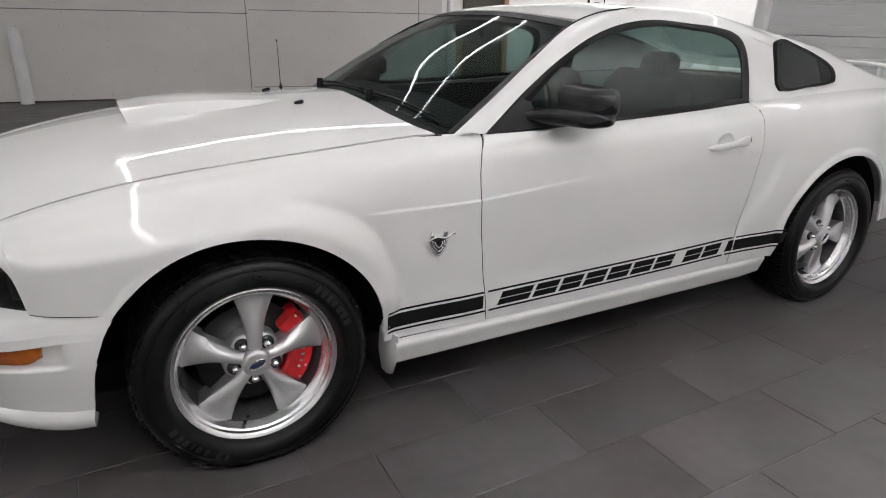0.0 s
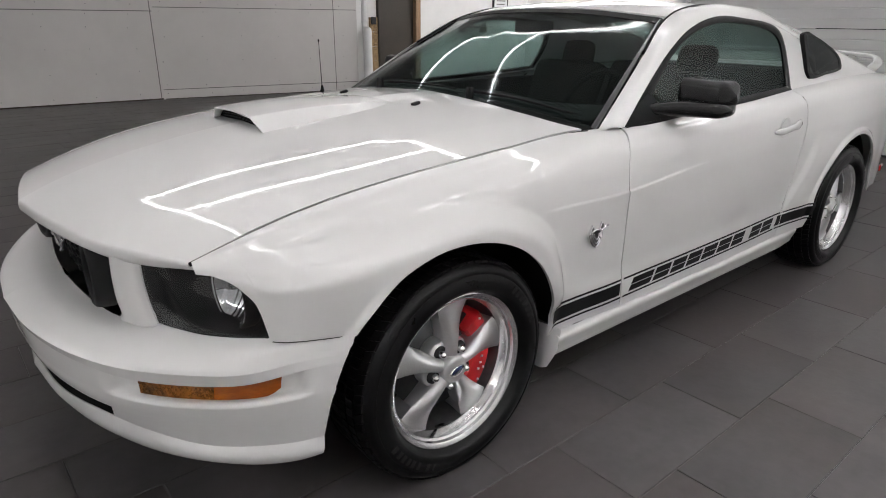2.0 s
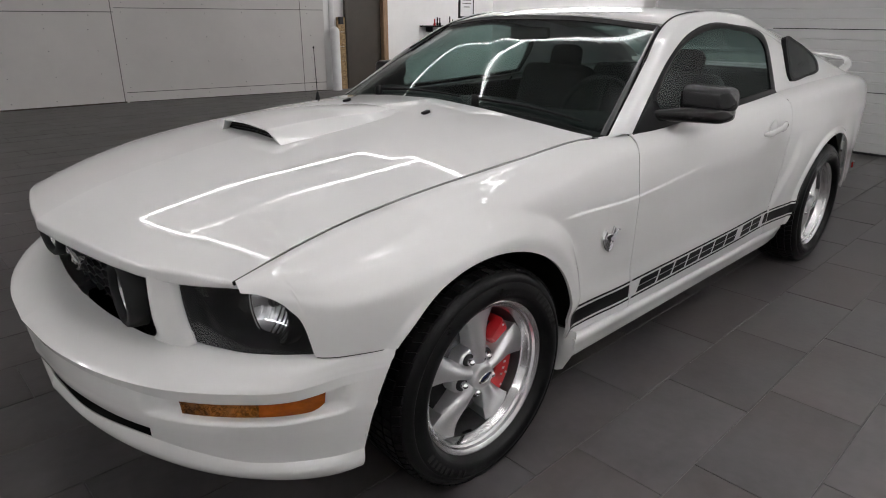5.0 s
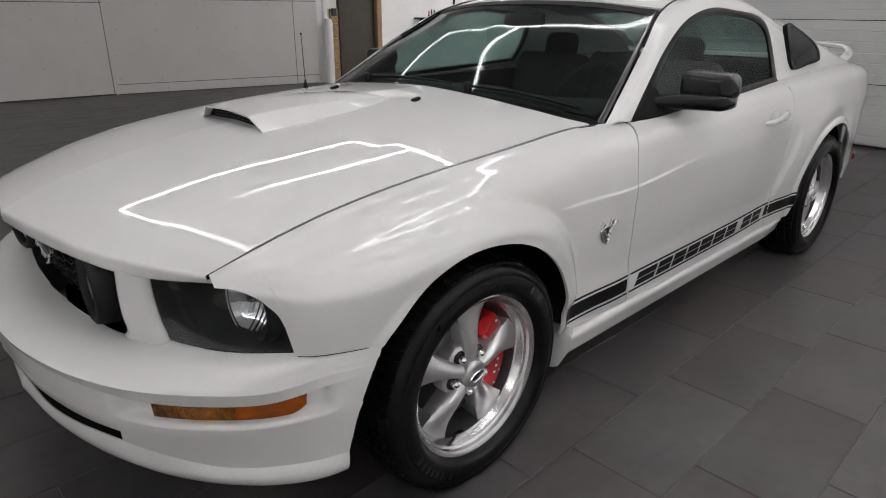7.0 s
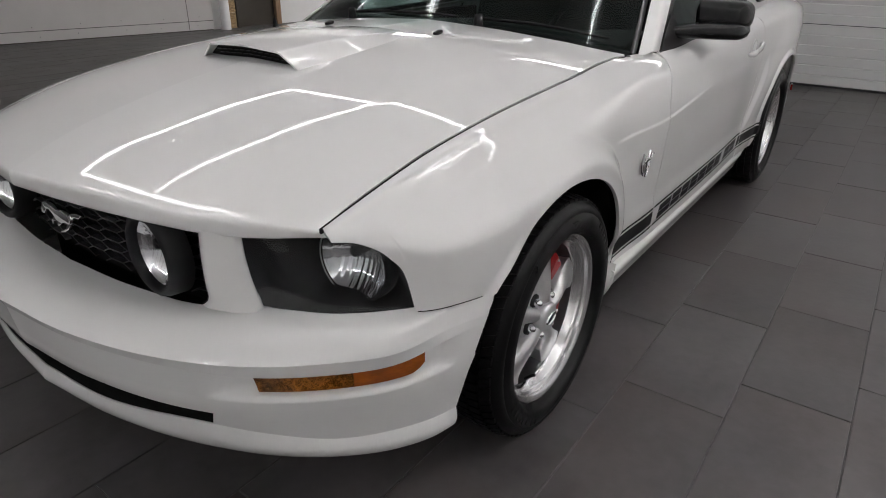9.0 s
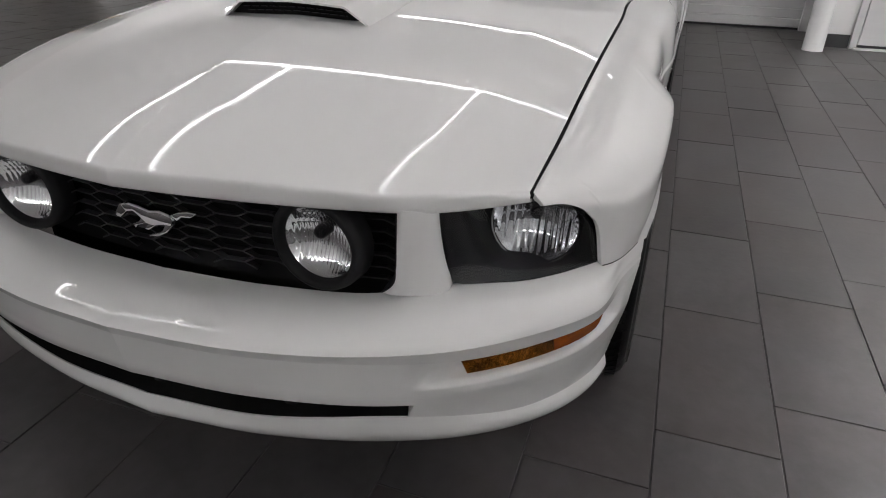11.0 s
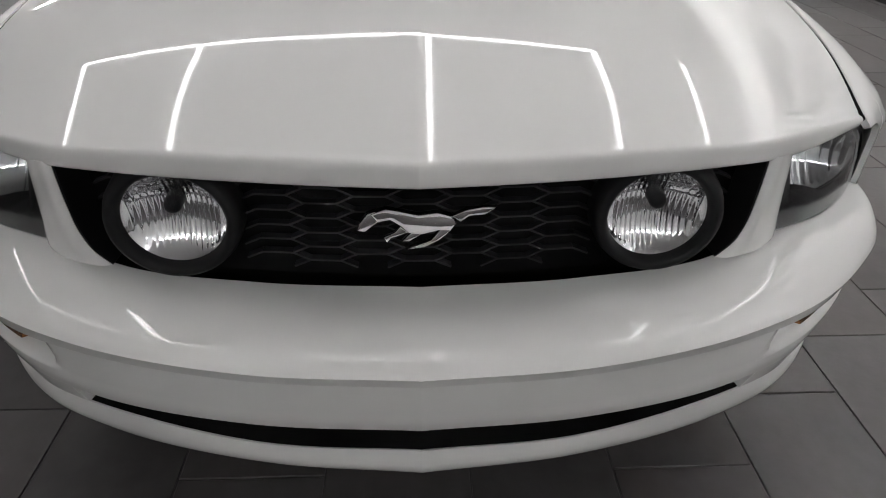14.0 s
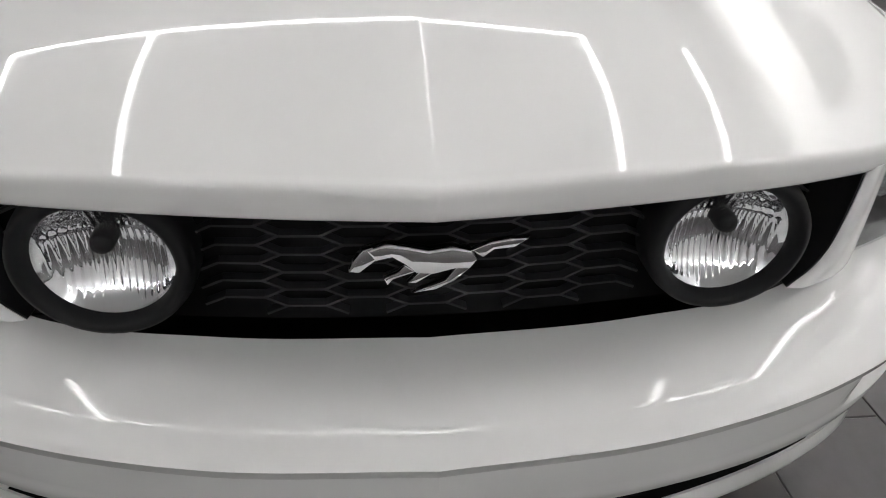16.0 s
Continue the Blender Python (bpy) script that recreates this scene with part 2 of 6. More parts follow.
def box_bm(size, at=(0, 0, 0), bevel=0.0, turn=None, segments=2):
    bm = bmesh.new()
    bmesh.ops.create_cube(bm, size=1)
    bmesh.ops.scale(bm, vec=size, verts=bm.verts)
    if bevel:
        bmesh.ops.bevel(bm, geom=bm.edges[:], offset=bevel, segments=segments, affect="EDGES", profile=0.5)
    m = Matrix.Translation(at)
    if turn:
        m = m @ turn
    bmesh.ops.transform(bm, matrix=m, verts=bm.verts)
    return bm


def join(bms):
    out = bmesh.new()
    for b in bms:
        me = bpy.data.meshes.new("join")
        b.to_mesh(me)
        b.free()
        out.from_mesh(me)
        bpy.data.meshes.remove(me)
    return out


def lathe_bm(profile, n=64, axis="y", a0=0.0, a1=2 * math.pi):
    """Turns a profile of (radius, along the axis) round the axis."""
    bm = bmesh.new()
    full = abs(a1 - a0 - 2 * math.pi) < 1e-6
    rows = []
    for k in range(n if full else n + 1):
        a = a0 + (a1 - a0) * k / n
        c, s = math.cos(a), math.sin(a)
        rows.append([bm.verts.new({"y": (r * c, h, r * s), "z": (r * c, r * s, h), "x": (h, r * c, r * s)}[axis]) for r, h in profile])
    for k in range(len(rows) if full else len(rows) - 1):
        p, q = rows[k], rows[(k + 1) % len(rows)]
        for i in range(len(profile) - 1):
            bm.faces.new((p[i], q[i], q[i + 1], p[i + 1]))
    bmesh.ops.remove_doubles(bm, verts=bm.verts, dist=1e-6)
    return bm


def tube_bm(path, radius, n=10, taper=1.0, squash=1.0):
    path = [Vector(p) for p in path]
    bm = bmesh.new()
    rows = []
    for i, p in enumerate(path):
        d = (path[min(i + 1, len(path) - 1)] - path[max(i - 1, 0)]).normalized()
        up = Vector((0, 0, 1)) if abs(d.z) < 0.9 else Vector((1, 0, 0))
        a = d.cross(up).normalized()
        b = a.cross(d)
        r = radius * (1 + (taper - 1) * i / (len(path) - 1))
        rows.append([bm.verts.new(p + r * math.cos(t) * a + r * squash * math.sin(t) * b) for t in [2 * math.pi * k / n for k in range(n)]])
    for p, q in zip(rows, rows[1:]):
        for k in range(n):
            bm.faces.new((p[k], p[(k + 1) % n], q[(k + 1) % n], q[k]))
    bm.faces.new(rows[0])
    bm.faces.new(rows[-1][::-1])
    return bm


def prism_bm(outline, depth, bevel=0.0):
    """An outline in the x-z plane, pushed out along -y by depth."""
    bm = bmesh.new()
    f = bm.faces.new([bm.verts.new((x, 0, z)) for x, z in outline])
    r = bmesh.ops.extrude_face_region(bm, geom=[f])
    bmesh.ops.translate(bm, vec=(0, -depth, 0), verts=[v for v in r["geom"] if isinstance(v, bmesh.types.BMVert)])
    bmesh.ops.recalc_face_normals(bm, faces=bm.faces)
    if bevel:
        top = [e for e in bm.edges if all(v.co.y < -depth * 0.9 for v in e.verts)]
        bmesh.ops.bevel(bm, geom=top, offset=bevel, segments=2, affect="EDGES", profile=0.5)
    return bm



# ================= the showroom =================
WALL = material("white_wall", (0.82, 0.818, 0.81), 0.55, noise_scale=1.4, noise_amount=0.05, bump=0.03, bump_scale=60)
PANEL = material("off_white_panel", (0.68, 0.655, 0.64), 0.5, noise_scale=0.9, noise_amount=0.06, bump=0.02, bump_scale=40)
DOOR_WHITE = material("white_steel_door", (0.66, 0.66, 0.66), 0.4, noise_scale=1.1, noise_amount=0.04, bump=0.04, bump_scale=25, stretch=(1, 1, 6))
CEILING = material("white_ceiling", (0.84, 0.84, 0.835), 0.7, noise_scale=1.0, noise_amount=0.05)
BASE = material("dark_baseboard", (0.03, 0.03, 0.032), 0.5, noise_scale=5, noise_amount=0.2)
SEAM = material("seam_grey", (0.16, 0.155, 0.15), 0.7)
GROUT = material("dark_grout", (0.050, 0.047, 0.047), 0.8, noise_scale=12, noise_amount=0.3)
BROWN = material("dark_brown_door", (0.045, 0.036, 0.027), 0.5, noise_scale=4, noise_amount=0.15)
PINE = material("raw_pine", (0.30, 0.19, 0.11), 0.7, noise_scale=6, noise_amount=0.3, stretch=(8, 8, 1), bump=0.1, bump_scale=30)
OSB = material("osb_board", (0.33, 0.22, 0.11), 0.75, noise_scale=26, noise_amount=0.75, stretch=(1, 1, 2.2), bump=0.3, bump_scale=60)
LED = glow("led_strip", (1.0, 0.99, 0.985), 10.7)
# brighter glow of the added fill strips to the west
LED_FILL_WEST = glow("led_fill_west_strip", (1.0, 0.99, 0.985), 38.0)
# brightest glow: added fill along the south wall and in the bay
LED_FILL = glow("led_fill_strip", (1.0, 0.99, 0.985), 132.0)
PIPE = material("white_pipe", (0.68, 0.68, 0.68), 0.4, noise_scale=6, noise_amount=0.06)
SIGN = material("grey_sign_letters", (0.10, 0.10, 0.10), 0.5)


def tile_material(name, **kind):
    """Dark slate-look tile: cloudy grey with rusty patches, half gloss."""
    m = material(name, (0.062, 0.058, 0.059), 0.33, spec=0.15, noise_scale=3.1, noise_amount=0.28, bump=0.04, bump_scale=45, rough_vary=0.05, placed=True, **kind)
    nt = m.node_tree
    b = nt.nodes["Principled BSDF"]
    grey = b.inputs["Base Color"].links[0].from_socket
    pos = nt.nodes["Mapping"].outputs[0]
    n = nt.nodes.new("ShaderNodeTexNoise")
    n.inputs["Scale"].default_value = 1.7
    n.inputs["Detail"].default_value = 3
    nt.links.new(pos, n.inputs["Vector"])
    r = nt.nodes.new("ShaderNodeMapRange")
    r.inputs["From Min"].default_value, r.inputs["From Max"].default_value = 0.42, 0.80
    r.inputs["To Max"].default_value = 0.45
    nt.links.new(n.outputs["Fac"], r.inputs["Value"])
    rust = nt.nodes.new("ShaderNodeMix")
    rust.data_type = "RGBA"
    rust.inputs[7].default_value = (0.062, 0.045, 0.040, 1)
    nt.links.new(r.outputs[0], rust.inputs[0])
    nt.links.new(grey, rust.inputs[6])
    nt.links.new(rust.outputs[2], b.inputs["Base Color"])
    return m


TILE = tile_material("dark_stone_tile", object_random=0.14)
TILE_FAR = tile_material("dark_stone_tile_far", island=0.14)

H_ROOM = 3.74


def slab(name, size, at, mat, label, category, rot=0.0, bevel=0.0):
    ob = part(name, box_bm(size, (0, 0, 0), bevel), mat, None, "", False)
    ob.matrix_basis = pose(*at, 0, 0, rot)
    return tagged(ob, label, category, kind="structure")


floor = slab("floor", (20, 18, 0.2), (2.0, 2.0, -0.1035), GROUT, "dark grout bed under grey stone tiles", "floor")
slab("ceiling", (20, 18, 0.2), (2.0, 2.0, H_ROOM + 0.1), CEILING, "white ceiling with LED strips", "ceiling")


def wall_between(name, a0, b0, mat, label, thick=0.15, height=H_ROOM, z0=0.0):
    """A wall whose room face runs from a0 to b0; the room lies to the left of that way."""
    dx, dy = b0[0] - a0[0], b0[1] - a0[1]
    L = math.hypot(dx, dy)
    nx, ny = dy / L, -dx / L
    return slab(name, (L, thick, height), ((a0[0] + b0[0]) / 2 + nx * thick / 2, (a0[1] + b0[1]) / 2 + ny * thick / 2, z0 + height / 2), mat, label, "wall", math.degrees(math.atan2(dy, dx)))


EAST = 6.35
wall_between("wall_north_1", (2.2, 8.97), (-6.2, 9.45), PANEL, "off-white panelled wall")
wall_between("wall_north_2", (5.62, 8.42), (2.2, 8.97), PANEL, "off-white panelled wall")
wall_between("wall_north_3", (10.2, 8.45), (7.02, 8.45), WALL, "white plaster wall behind a shelf")
wall_between("wall_north_4", (7.02, 8.45), (6.08, 8.45), WALL, "white wall above the brown door", height=H_ROOM - 2.1, z0=2.1)
wall_between("wall_north_5", (6.08, 8.45), (5.62, 8.45), WALL, "narrow wall strip beside the brown door")
wall_between("wall_east_1", (10.2, 2.4), (10.2, 8.6), WALL, "white far wall of the side bay")
wall_between("wall_east_2", (EAST + 0.12, -2.25), (EAST + 0.12, 2.4), WALL, "white wall over the garage door", height=H_ROOM - 3.0, z0=3.0)
DOOR_X = 5.52
wall_between("wall_east_3", (DOOR_X, -4.0), (DOOR_X, -2.25), WALL, "white wall with a steel door")
wall_between("wall_east_4", (DOOR_X + 0.15, -2.25), (EAST + 0.2, -2.25), WALL, "white return wall beside the garage door")
wall_between("wall_bay", (EAST, 2.4), (10.2, 2.4), WALL, "white side wall of the bay")
wall_between("wall_south", (-6.2, -3.84), (EAST + 0.2, -3.84), WALL, "white wall with dark baseboard and lettering")
wall_between("wall_west", (-6.2, 9.5), (-6.2, -4.0), WALL, "white wall behind the car's nose")
slab("baseboard_south", (EAST + 6.1, 0.014, 0.12), (0.08, -3.833, 0.06), BASE, "dark rubber baseboard", "baseboard")
slab("baseboard_east", (0.014, 0.22, 0.12), (DOOR_X - 0.007, -2.37, 0.06), BASE, "dark rubber baseboard", "baseboard")
slab("baseboard_corner", (0.014, 0.28, 0.12), (DOOR_X - 0.007, -3.69, 0.06), BASE, "dark rubber baseboard", "baseboard")
slab("baseboard_north", (1.2, 0.014, 0.15), (-2.2, 9.19, 0.075), BASE, "dark rubber baseboard", "baseboard", -3.3)

# panel seams on the north wall: grey strips stand in for the shadow gaps


def on_wall(a0, b0, s, z, size, name, mat, label, proud=0.004):
    dx, dy = b0[0] - a0[0], b0[1] - a0[1]
    L = math.hypot(dx, dy)
    x, y = a0[0] + dx * s, a0[1] + dy * s
    nx, ny = -dy / L, dx / L
    return slab(name, size, (x + nx * (proud - size[1] / 2), y + ny * (proud - size[1] / 2), z), mat, label, "trim", math.degrees(math.atan2(dy, dx)))


N1, N2 = ((2.2, 8.97), (-6.2, 9.45)), ((5.62, 8.42), (2.2, 8.97))
on_wall(*N1, 0.5, 1.36, (8.40, 0.02, 0.012), "trim_seam_1", SEAM, "dark horizontal panel seam")
on_wall(*N2, 0.5, 1.42, (3.44, 0.02, 0.010), "trim_seam_2", SEAM, "dark horizontal panel seam")
on_wall(*N2, 0.5, 0.155, (3.44, 0.02, 0.010), "trim_seam_3", SEAM, "dark horizontal panel seam")
on_wall(*N1, 0.004, 1.9, (0.012, 0.02, 3.8), "trim_seam_4", SEAM, "dark upright panel seam")
on_wall(*N2, 0.13, 1.9, (0.010, 0.02, 3.8), "trim_seam_5", SEAM, "dark upright panel seam")
FOOT = material("ragged_foot_strip", (0.05, 0.038, 0.03), 0.8, noise_scale=9, noise_amount=0.7)
on_wall(*N1, 0.5, 0.010, (8.40, 0.02, 0.022), "trim_foot_1", FOOT, "dark ragged gap under the panels", 0.006)
on_wall(*N2, 0.5, 0.006, (3.40, 0.02, 0.012), "trim_foot_2", FOOT, "dark gap under the panels", 0.006)
# screw heads in the panels
sv, sf = [], []
rs = random.Random(9)
for (p0, p1), us, zs_ in ((N1, np.arange(0.35, 8.2, 0.61), (0.10, 0.45, 0.80, 1.12, 1.31, 1.46, 1.9)), (N2, np.arange(0.3, 3.4, 0.61), (0.08, 0.22, 0.60, 0.98, 1.36, 1.49, 1.9))):
    L = math.dist(p0, p1)
    ux, uy = (p1[0] - p0[0]) / L, (p1[1] - p0[1]) / L
    for u in us:
        for z in zs_:
            u1, z1 = u + rs.uniform(-0.05, 0.05), z + rs.uniform(-0.012, 0.012)
            o = len(sv)
            for k in range(8):
                c, d = 0.0065 * math.cos(k * math.pi / 4), 0.0065 * math.sin(k * math.pi / 4)
                sv.append((p0[0] + ux * (u1 + c) - uy * 0.0025, p0[1] + uy * (u1 + c) + ux * 0.0025, z1 + d))
            sf.append(tuple(range(o, o + 8)))
screws = bpy.data.meshes.new("screw_head")
screws.from_pydata(sv, [], sf)
tagged(link("screw_head", screws, SEAM, bpy.data.objects["wall_north_1"]), "small grey screw heads in the panels", kind="stuff").matrix_parent_inverse = bpy.data.objects["wall_north_1"].matrix_basis.inverted()

# brown door with its raw timber frame
door_ob = tagged(new("door_1"), "dark brown steel door in an unfinished frame", "door", kind="structure")
part("door_leaf", box_bm((0.84, 0.05, 2.04), (6.55, 8.50, 1.02), 0.003), BROWN, door_ob, "dark brown door leaf", False)
part("door_jamb", box_bm((0.11, 0.12, 2.12), (7.03, 8.44, 1.06), 0.004), PINE, door_ob, "raw pine jamb", False)
part("door_jamb", box_bm((0.05, 0.12, 2.12), (6.105, 8.44, 1.06), 0.004), BROWN, door_ob, "dark jamb", False)
for k in range(5):
    part("osb_board", box_bm((0.17, 0.05, 0.255), (5.985, 8.42, 0.13 + 0.26 * k), 0.003), OSB, door_ob, "strip of chipboard", False)
part("junction_box", box_bm((0.09, 0.05, 0.13), (5.965, 8.38, 1.24), 0.006), STEEL, door_ob, "small metal junction box", False)

# garage door: ribbed white sections
gd = tagged(new("door_2"), "white ribbed sectional garage door, closed", "door", kind="structure")
for k in range(5):
    z0 = 0.02 + 0.6 * k
    P = []
    for y in (-2.22, 0.1, 2.4):
        prof = []
        for j in range(6):
            zz = z0 + 0.1 * j
            prof += [(EAST + 0.060, y, zz + 0.002), (EAST + 0.060, y, zz + 0.088), (EAST + 0.066, y, zz + 0.094)]
        P.append(prof)
    ob = sheet("door_section", np.array(P), DOOR_WHITE, gd, 0.04, "ribbed white door section", heart=np.array([12.0, 0, 1.5]))
    sharpen(ob, 15)
    ob.data.polygons.foreach_set("use_smooth", [False] * len(ob.data.polygons))
part("door_seal", box_bm((0.05, 4.62, 0.03), (EAST + 0.085, 0.09, 0.015), 0.004), BASE, gd, "black rubber bottom seal", False)
for yy in (1.55, 2.1):
    part("door_window", box_bm((0.02, 0.46, 0.30), (EAST + 0.055, yy + 0.1, 1.72), 0.01), DOOR_WHITE, gd, "small framed light in the door", False)
slab("trim_garage_1", (0.14, 0.09, 3.0), (EAST + 0.06, -2.205, 1.5), DOOR_WHITE, "white garage door jamb", "trim")

# white steel door beside it
sd = tagged(new("door_3"), "white steel door with a dark sweep", "door", kind="structure")
part("door_leaf", box_bm((0.04, 0.92, 2.03), (DOOR_X - 0.022, -3.015, 1.055), 0.004), DOOR_WHITE, sd, "white door leaf", False)
part("door_sweep", box_bm((0.045, 0.92, 0.022), (DOOR_X - 0.024, -3.015, 0.030), 0.003), BASE, sd, "dark door sweep", False)
part("threshold", box_bm((0.10, 1.0, 0.016), (DOOR_X - 0.05, -3.015, 0.008), 0.003), PIPE, sd, "pale threshold", False)
for yy in (-2.515, -3.515):
    part("door_frame", box_bm((0.05, 0.06, 2.12), (DOOR_X - 0.028, yy, 1.06), 0.004), DOOR_WHITE, sd, "white door frame", False)

# LED strips under the ceiling


def led(x0, y0, x1, y1, wide=0.045, parent=None, mat=None):
    L = math.hypot(x1 - x0, y1 - y0)
    ob = part("led_tube", box_bm((L, wide, 0.03), (0, 0, 0), 0.006, None, 1), mat or LED, parent, "glowing tube of the LED grid and its added fill strips", False)
    ob.matrix_basis = pose((x0 + x1) / 2, (y0 + y1) / 2, H_ROOM - 0.016, 0, 0, math.degrees(math.atan2(y1 - y0, x1 - x0)))
    return ob


lights = tagged(new("ceiling_light"), "grid of thin white LED tubes under the ceiling, with unseen fill strips added", "ceiling light")
X0 = -0.73


def far_end(y):
    return 2.61 + 0.068 * y


ROWS = (3.80, 2.20, -0.22, -1.81, -2.85)
for y in ROWS:
    led(X0, y, X0 + 1.70, y, parent=lights)
    led(X0 + 1.74, y, far_end(y), y, parent=lights)
for y, y_next in zip(ROWS, ROWS[1:]):
    mid = (y + y_next) / 2
    for ya, yb in ((y - 0.03, mid + 0.01), (mid - 0.01, y_next + 0.03)):
        led(X0, ya, X0, yb, parent=lights)
        if y_next > -2:
            led(far_end(ya), ya, far_end(yb), yb, parent=lights)
# unseen fill strips added along the walls and over the rest of the hall
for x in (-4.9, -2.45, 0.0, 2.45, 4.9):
    led(x - 1.2, -3.50, min(x + 1.2, 5.4), -3.50, parent=lights, mat=LED_FILL if -1 < x else LED_FILL_WEST)
# added board: hides the south strips from the car and its reflections
slab("light_block_board", (11.6, 0.02, 0.20), (-0.32, -3.38, H_ROOM - 0.10), CEILING, "unseen white board added to block the fill strip", "trim")
# added fill from the west wall for the nose and bumper
for y in (-2.4, 0.0, 2.4, 4.8):
    led(-5.9, y - 1.15, -5.9, y + 1.15, parent=lights, mat=LED_FILL_WEST)
# more added fill: one strip over the side bay, one for the garage door
led(8.6, 3.4, 8.6, 7.6, parent=lights, mat=LED_FILL)
led(5.95, -1.9, 5.95, 2.3, parent=lights)

# ================= the car =================
car = tagged(new("sports_car"), "glossy white two-door coupe with black side stripes, parked on tiles", "car")

def rear_soft(f, wide):
    """Rounds f but for the tip of the fender at the headlamp."""
    g = soft(f, wide)
    return lambda x: f(x) + (g(x) - f(x)) * step(-0.52, -0.34, x)


# lines of the body side: height and half width of the upper edge, greatest half width
z_top = fn((-0.66, 0.758), (-0.6, 0.779), (-0.5, 0.812), (-0.4, 0.837), (-0.27, 0.860), (-0.1, 0.881), (0.1, 0.898), (0.3, 0.913),
           (0.5, 0.928), (0.64, 0.937), (0.79, 0.937), (1.2, 0.946), (1.7, 0.964), (2.1, 0.985), (2.5, 1.002), (2.9, 1.012),
           (3.3, 1.006), (3.6, 0.985), (3.8, 0.93))
z_top = soft(z_top, 0.07)
w_top = fn((-0.66, 0.704), (-0.5, 0.723), (-0.3, 0.733), (0.0, 0.741), (0.3, 0.747), (0.6, 0.754), (0.69, 0.780), (0.79, 0.812),
           (1.2, 0.816), (1.7, 0.813), (2.1, 0.806), (2.6, 0.80), (3.0, 0.79), (3.4, 0.76), (3.7, 0.70), (3.82, 0.62))
w_top = rear_soft(w_top, 0.03)
w_max = fn((-0.66, 0.716), (-0.6, 0.768), (-0.527, 0.834), (-0.508, 0.850), (-0.485, 0.862), (-0.43, 0.8785), (-0.34, 0.898), (-0.2, 0.909), (0.0, 0.914), (0.2, 0.910),
           (0.45, 0.903), (0.8, 0.902), (1.2, 0.906), (1.7, 0.908), (2.05, 0.904), (2.3, 0.914), (2.6, 0.930), (2.9, 0.928),
           (3.2, 0.905), (3.5, 0.86), (3.7, 0.80), (3.82, 0.72))
w_max = rear_soft(w_max, 0.035)


# slope of the fender over the front wheel, in degrees, across it from the bonnet gap to the arch lip
SLOPE_AT = (0.0, 0.2, 0.4, 0.55, 0.7, 0.85, 0.95, 1.0)
SLOPE = ((18.8, 19.1, 36.6, 43.6, 36.0, 43.7, 47.3, 73.2), (0.6, 1.6, 8.3, 2.1, -1.1, -8.4, -0.5, 0.0), (0.9, 1.9, -3.3, -2.5, 1.1, 0.9, 0.0, 0.0))


PROUD = 0.010


def shoulder(x, n=81):
    """The upper fender at x: points (half width, height) from the bonnet gap down to the roll of the arch lip."""
    q = (x + 0.15) / 0.3
    angle = np.array(SLOPE[0]) + np.array(SLOPE[1]) * q + np.array(SLOPE[2]) * q * q
    u = np.linspace(0, 1, n)
    t = np.tan(np.radians(np.clip(np.interp(u, SLOPE_AT, angle), 2, 80)))
    fall = np.r_[0, np.cumsum((t[1:] + t[:-1]) / 2)] / (n - 1)
    wt = float(w_top(x))
    d = float(w_max(x)) + PROUD * float(step(-0.56, -0.38, x)) - wt
    return np.stack([wt + d * u, float(z_top(x)) - d * fall - 0.0082 * np.clip(u / 0.06, 0, 1)], 1)


def over_wheel(x):
    """1 where the fender has its broad shoulder, 0 where the plain body side begins."""
    return step(-0.70, -0.60, x) * (1 - step(0.12, 0.66, x))


# the flare behind the wheel's top: a fan about a point near the hub, ever flatter towards the sill
FAN_X, FAN_Z = 0.03, 0.335
fan_part = fn((0, 1.0), (20, 0.76), (40, 0.54), (55, 0.55), (70, 0.80), (85, 1.2), (120, 1.5))


def fan(x, z):
    """Half width of the flare at the place x behind the wheel's top and the height z."""
    top = section(0.0)
    r = np.hypot(x - FAN_X, z - FAN_Z)
    th = np.degrees(np.arctan2(x - FAN_X, z - FAN_Z))
    up = FAN_Z + np.sqrt(np.clip(r * r - FAN_X ** 2, 1e-6, None))
    w = np.interp(-up, -top[:60, 1], top[:60, 0])
    lip = float(top[:, 0].max())
    w = np.where(up < 0.735, lip, w)
    w = lip - (lip - w) * fan_part(np.clip(th, 0, 120)) - 0.020 * step(20, 85, th)
    return w - 0.7 * np.clip(r - 0.507, 0, None) - 0.05 * step(0.46, 0.33, z)


